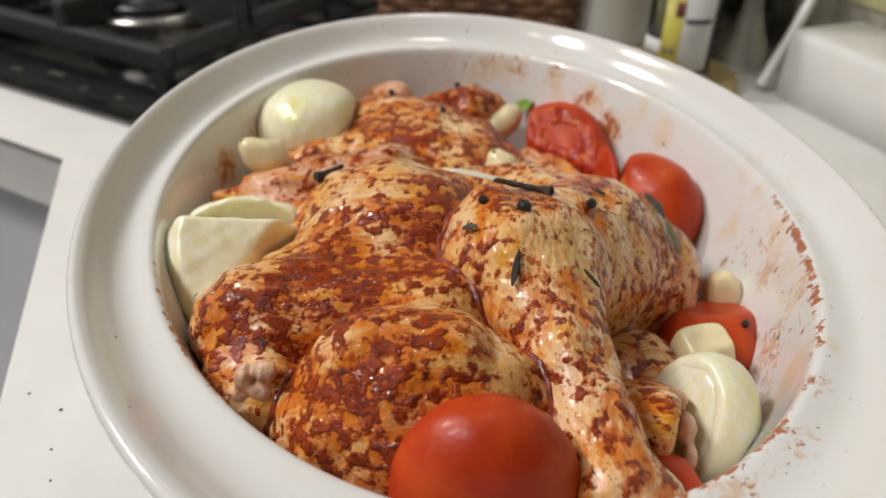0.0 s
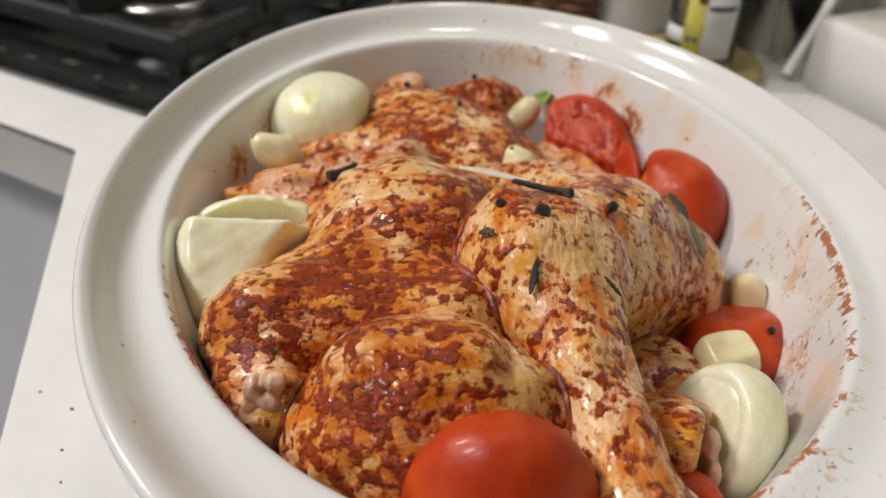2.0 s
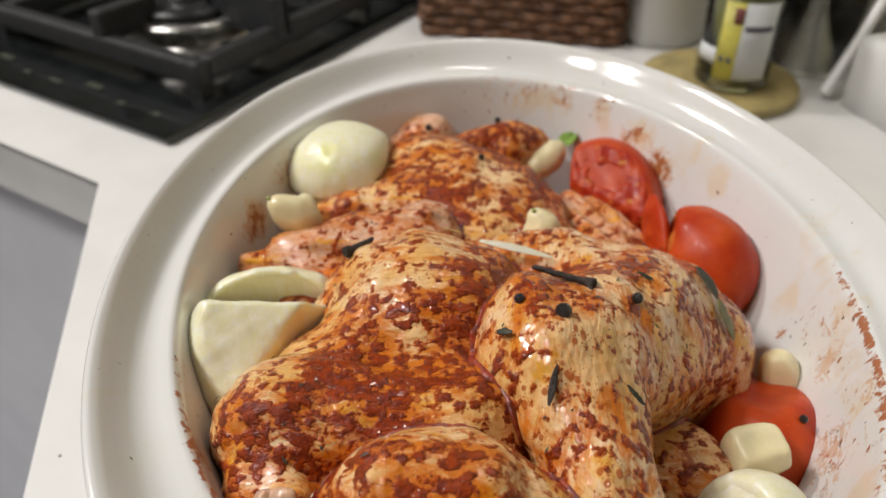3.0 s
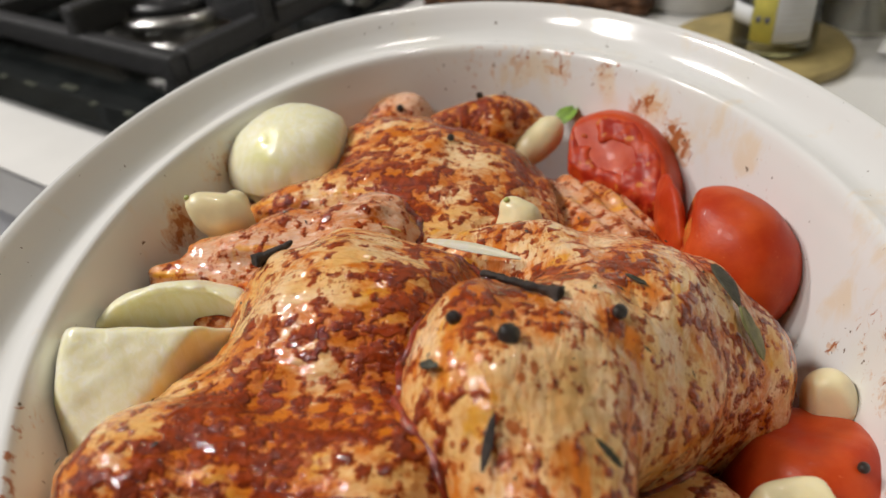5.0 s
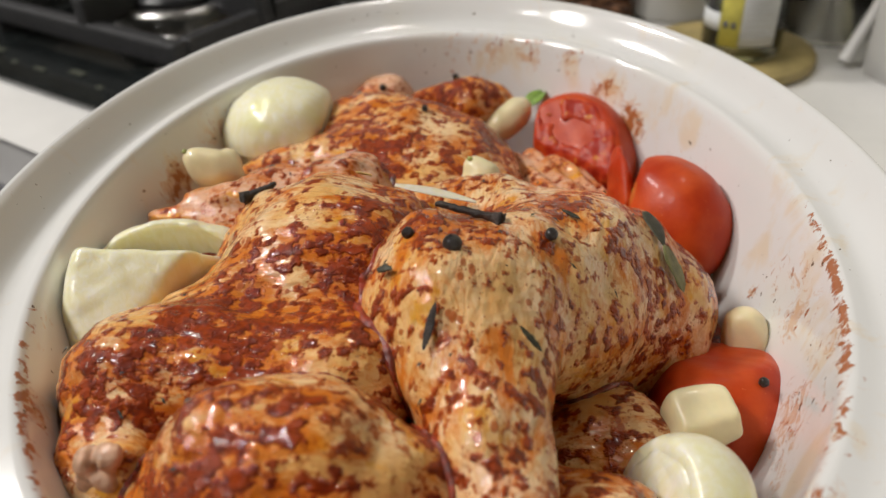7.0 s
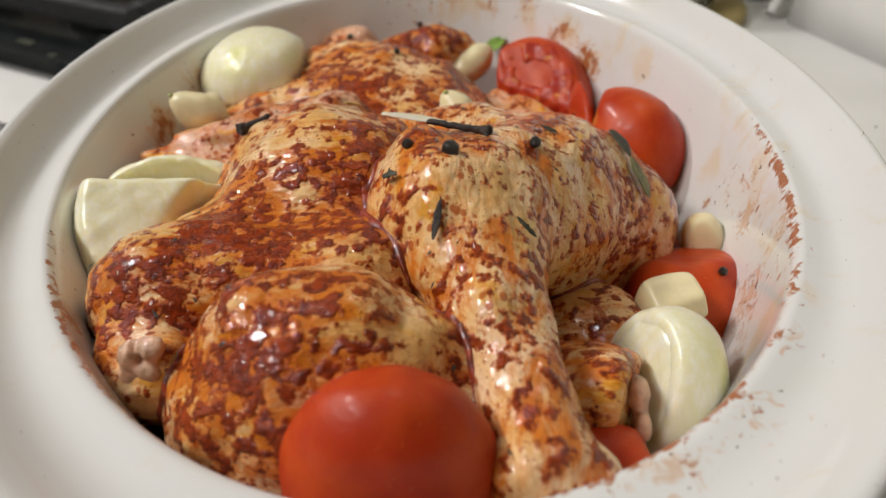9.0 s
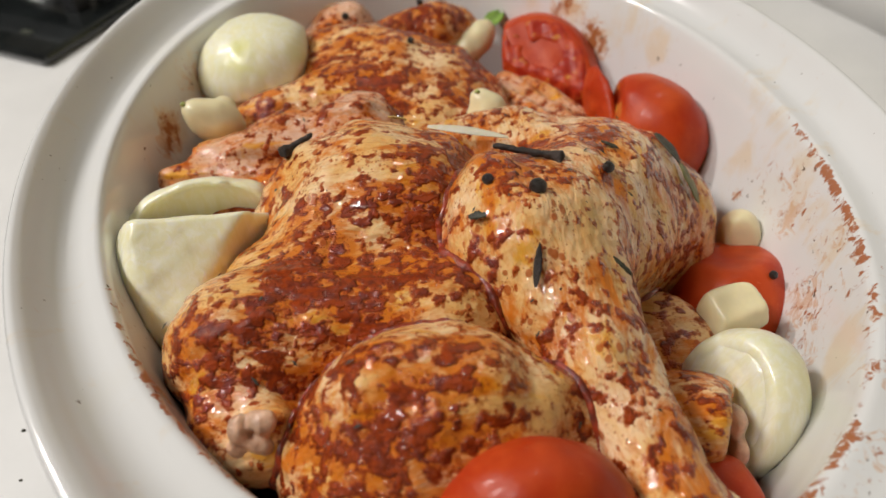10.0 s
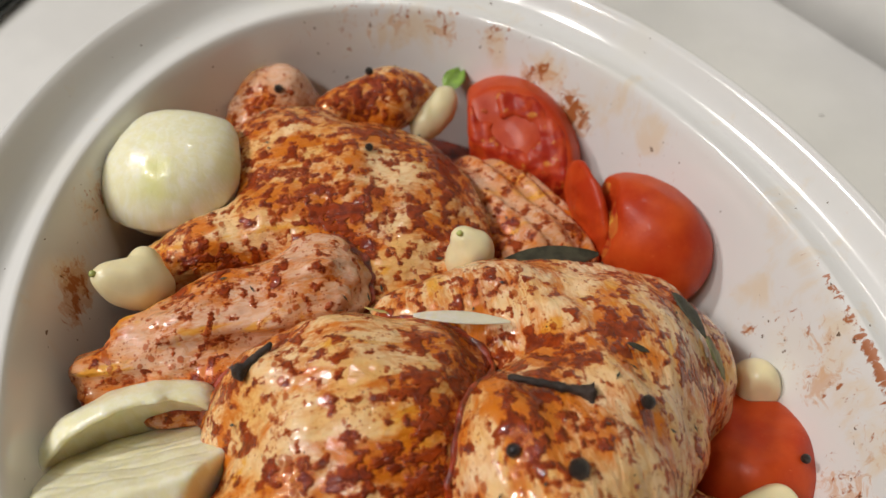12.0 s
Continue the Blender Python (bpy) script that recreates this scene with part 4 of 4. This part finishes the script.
veg("tomato_half", "glossy red tomato half, skin side up", "tomato", lambda p: carve(ball(p, (15, 131, 73), (25, 18, 28)), slab(p, (13, 130, 44), (0, 0.2, 1)), 2.0), (-22, 104, 30), (48, 158, 106), TOMATO, group=TM)
veg("tomato_quarter", "red tomato quarter, skin outwards, against the dish wall", "tomato", lambda p: carve(carve(ball(p, (109, 229, 34), (23, 26, 27), (0, 0, 0)), slab(p, (109, 231, 55), (0.1, -0.45, -0.9)), 1.2), slab(p, (126, 222, 50), (-1, 0.1, -0.1)), 1.2), (78, 196, 10), (136, 260, 72), TOMATO, group=TM)
veg("tomato_piece", "small red tomato piece low in the dish", "tomato", lambda p: carve(ball(p, (66, 141, 56), (17, 13, 14), (0, 15, 20)), slab(p, (78, 141, 60), (-1, -0.2, -0.3)), 1.0), (42, 122, 34), (90, 160, 78), TOMATO, group=TM)
tomato_wedge()
tomato_chunk()

GA = "garlic cloves"


def garlic(label, body, radii, turn, tip=None, more=(), cuts=()):
    def f(p):
        parts = [ball(p, body, radii, turn)] + [ball(p, c, r) for c, r in more]
        if tip:
            parts.append(limb(p, body, tip, min(radii) * 0.75, 1.8))
        f = melt(parts, 1.3)
        for point, normal in cuts:
            f = carve(f, slab(p, point, normal), 0.7)
        return f
    r = max(radii) + 8
    pts = np.array([body] + ([tip] if tip else []) + [c for c, _ in more], float)
    return veg("garlic_clove", label, "garlic", f, tuple(pts.min(axis=0) - r), tuple(pts.max(axis=0) + r), GARLIC, 0.7, GA)


G1 = garlic("peeled pale garlic clove with a greenish tip by the dish wall", (-74, 305, 77), (12, 7.5, 8.5), (0, 38, 8), None, [((-72, 313, 77), (5, 5, 6)), ((-81, 303.5, 84), (4, 3.5, 3.5))])
garlic("small peeled garlic clove cut flat", (118, 249, 49), (8, 9, 11), (0, 0, 0), None, (), (((116, 243.5, 50), (0.3, 0.9, -0.25)), ((112.5, 249, 50), (0.95, 0.1, 0))))
garlic("peeled garlic clove beside the onion half", (96, 204, 59), (15, 9, 9), (0, -6, 12), None, (), [((105, 205, 61), (-0.93, -0.25, -0.2)), ((98, 203, 64), (0.12, 0.3, -0.94)), ((97, 198.5, 61), (-0.15, 0.97, -0.2)), ((88, 203, 60), (0.9, 0.3, -0.25))])
garlic("peeled garlic clove between the chicken and tomato", (37.5, 388, 60.5), (7.6, 13.5, 8.2), (24, 0, -50))
G5 = garlic("peeled garlic clove with a green sprout, lying between chicken pieces", (30, 300, 75), (8, 7, 10), (0, 20, 0), None, [((27.5, 302, 83), (3.5, 3.5, 3))])
for clove_of, x, y, z in ((G1, -84, 303, 87), (G5, 26, 301, 86)):
    vs, fs = lathe([(0, 1.0), (0.8, 0.6), (1.2, -0.2), (0, -1)], 10)
    link("sprout", [((a + x) / 1000, (b + y) / 1000, (c + z) / 1000 + WT) for a, b, c in vs], fs, SPROUT, clove_of, "tiny green sprout")

# ---- leaves and whole spices ----


def leaf(name, label, a, b, width, mat, curl=1.5, category="leaf", lift=0.5, drape=False):
    """A thin pointed leaf from a to b in millimetres, slightly cupped."""
    a, b = Vector(a), Vector(b)
    d = b - a
    side = d.cross(Vector((0, 0, 1))).normalized()
    up = side.cross(d).normalized()
    verts, faces, n = [], [], 10
    for layer in (0.0, -0.35):
        for i in range(n + 1):
            t = i / n
            w = width * (math.sin(math.pi * min(1, t * 0.92 + 0.06)) ** 0.8) / 2
            for s in (-1, -0.5, 0, 0.5, 1):
                p = a + d * t + side * (s * w) + up * (curl * (abs(s) ** 2) * 0.5 + curl * math.sin(t * 3.1) * 0.4 + layer)
                if drape:
                    p.z = rest(p.x, p.y) + lift + layer
                verts.append(p / 1000 + Vector((0, 0, WT)))
    m = (n + 1) * 5
    for i in range(n):
        for s in range(4):
            k = i * 5 + s
            faces += [(k, k + 1, k + 6, k + 5), (m + k, m + k + 5, m + k + 6, m + k + 1)]
        faces += [(i * 5, i * 5 + 5, m + i * 5 + 5, m + i * 5), (i * 5 + 4, m + i * 5 + 4, m + i * 5 + 9, i * 5 + 9)]
    return tagged(link(name, verts, faces, mat), label, category)


leaf("bay_leaf", "dark wet bay leaf lying between chicken pieces", (40, 296, 73), (78, 301, 64), 10, LEAF_GREY, 2.0)
leaf("dried_leaf", "dark grey-green strip of dried leaf on the thigh", (85, 267, 0), (89, 251, 0), 6.0, LEAF_GREY, drape=True)
leaf("dried_leaf", "olive-green piece of leaf on the thigh", (90, 252, 0), (95, 242, 0), 7.0, LEAF_OLIVE, drape=True)
leaf("green_leaf", "fresh green leaf scrap by the tomato", (46, 401, 60), (55, 409, 65), 9.5, LEAF_GREEN, 3.0)
leaf("onion_sliver", "thin white sliver of onion on the chicken", (4, 267, rest(4, 267) + 0.9), (31, 262, rest(31, 262) + 1.0), 4.2, ONION_PALE, 1.2, category="onion")
for x, y, s, c in ((-6, 268, 6, SEED), (60, 243, 5, LEAF_GREY), (49, 189, 5, LEAF_GREY), (12, 205, 4.5, LEAF_GREY)):
    leaf("seed", "small dried seed stuck to the chicken", (x - s / 2, y + s / 3, 0), (x + s / 2, y - s / 3, 0), 1.9, c, category="seed", drape=True, lift=0.9)


def clove(label, a, b, lift=0.5):
    """A whole clove: a knobbly stem with four prongs round a bud."""
    a = Vector((*a, rest(*a) + lift))
    b = Vector((*b, rest(*b) + lift))
    d = (b - a).normalized()
    side = d.cross(Vector((0, 0, 1))).normalized()
    up = side.cross(d)

    def f(p):
        parts = [limb(p, a, b, 0.9, 1.25), ball(p, b + d * 1.0, (1.7, 1.7, 1.7))]
        for s in (-1, 1):
            parts.append(limb(p, b, b + d * 1.6 + side * (s * 2.6), 0.9, 0.5))
            parts.append(limb(p, b, b + d * 1.6 + up * (s * 2.0), 0.9, 0.5))
        return melt(parts, 0.4) + 0.32 * lumps(p, 3, 2, 2)
    pts = np.array([a, b])
    ob, _ = skin_mesh("clove", f, tuple(pts.min(axis=0) - 6), tuple(pts.max(axis=0) + 6), 0.5, CLOVE)
    return tagged(ob, label, "clove", "cloves")


clove("dried dark clove lying across the chicken leg", (22, 237), (39, 229.5))
clove("dried black clove on the chicken breast", (-35, 263), (-43, 258))


def grain_ball(name, label, x, y, z, r, mat, category):
    rng = random.Random(int(x * 7 + y))
    bm = bmesh.new()
    bmesh.ops.create_icosphere(bm, subdivisions=3, radius=r / 1000)
    for v in bm.verts:
        v.co *= 1 + 0.07 * noise.noise(v.co * 900 + Vector((x, y, 0)))
    ob = part(name, bm, mat)
    ob.location = (x / 1000, y / 1000, z / 1000 + WT)
    ob.rotation_euler = (rng.random() * 3, rng.random() * 3, 0)
    return tagged(ob, label, category, "peppercorns")


for x, y, r in ((29, 209, 2.5), (16.5, 217, 1.7), (54, 225, 1.8), (12, 396, 1.6), (-24, 398, 1.7), (4, 345, 1.4)):
    grain_ball("peppercorn", "black peppercorn pressed into the chicken skin", x, y, rest(x, y) + r * 0.1, r, PEPPER, "peppercorn")
grain_ball("peppercorn", "black peppercorn on the tomato quarter", 116, 219, 58.5, 1.5, PEPPER, "peppercorn")
leaf("dried_stalk", "thin dark dried stalk on the drumstick", (24.2, 183, 0), (26.5, 192, 0), 2.2, CLOVE, category="stalk", drape=True, lift=0.8)


def flakes():
    """Dried herb flakes scattered over the chicken."""
    rng = random.Random(11)
    verts, faces = [], []
    tops = ALL[ALL[:, 2] > 55]
    for _ in range(120):
        p = tops[rng.randrange(len(tops))]
        x, y = p[0], p[1]
        z = rest(x, y, 1.3)
        if z - p[2] > 4:
            continue
        a, ln, w = rng.uniform(0, 6.3), rng.uniform(0.4, 1.5), rng.uniform(0.25, 0.45)
        c, s = math.cos(a), math.sin(a)
        k = len(verts)
        for u, q in ((-ln, 0), (0, -w), (ln, 0), (0, w)):
            xx, yy = x + u * c - q * s, y + u * s + q * c
            verts.append((xx / 1000, yy / 1000, (rest(xx, yy, 1.2) + 0.25) / 1000 + WT))
        verts.append((x / 1000, y / 1000, (z + 0.7) / 1000 + WT))
        faces += [(k, k + 1, k + 4), (k + 1, k + 2, k + 4), (k + 2, k + 3, k + 4), (k + 3, k, k + 4)]
    tagged(link("herb_flakes", verts, faces, LEAF_GREY), "dark dried herb flakes scattered on the chicken", "herbs", kind="stuff")


flakes()


def crumbs():
    rng = random.Random(3)
    bm = bmesh.new()
    for x, y, r in ((-168, 235, 1.1), (-151, 226, 1.3), (-115, 207, 1.5), (-111, 204, 1.3), (-146, 205, 1.0), (-140, 190, 1.0), (-160, 262, 0.8), (-175, 300, 0.9), (-128, 170, 1.1), (271, 423, 1.4), (-118, 150, 1.0), (-150, 330, 0.9), (240, 380, 0.9)):
        r *= 0.6
        m = Matrix.Translation((x / 1000, y / 1000, WT + r / 3000)) @ Matrix.Diagonal((r / 1000 * rng.uniform(0.7, 1.6), r / 1000, r / 2000, 1))
        bmesh.ops.create_icosphere(bm, subdivisions=1, radius=1, matrix=m)
    tagged(part("crumbs", bm, LEAF_GREY), "tiny dark crumbs on the white worktop", "crumbs", kind="stuff")


crumbs()

# ---- wall tiles, last ----
bm = bmesh.new()
box(bm, -0.024, -0.003, -0.024, 0.024, 0.003, 0.024, 0.002, 1)
proto = part("tile", bm, TILE, tiled, "", False)
tile_mesh = proto.data
face = LEDGE_N * 0.088
turn = math.atan2(LEDGE_D.y, LEDGE_D.x)
first = True
for i in range(26):
    for j in range(5):
        p = LEDGE_A + face + LEDGE_D * (-0.75 + i * 0.05)
        ob = proto if first else new("tile", tile_mesh)
        first = False
        ob.parent = tiled
        ob.matrix_world = Matrix.Translation((p.x, p.y, WT + 0.085 + j * 0.05)) @ Matrix.Rotation(turn, 4, "Z")
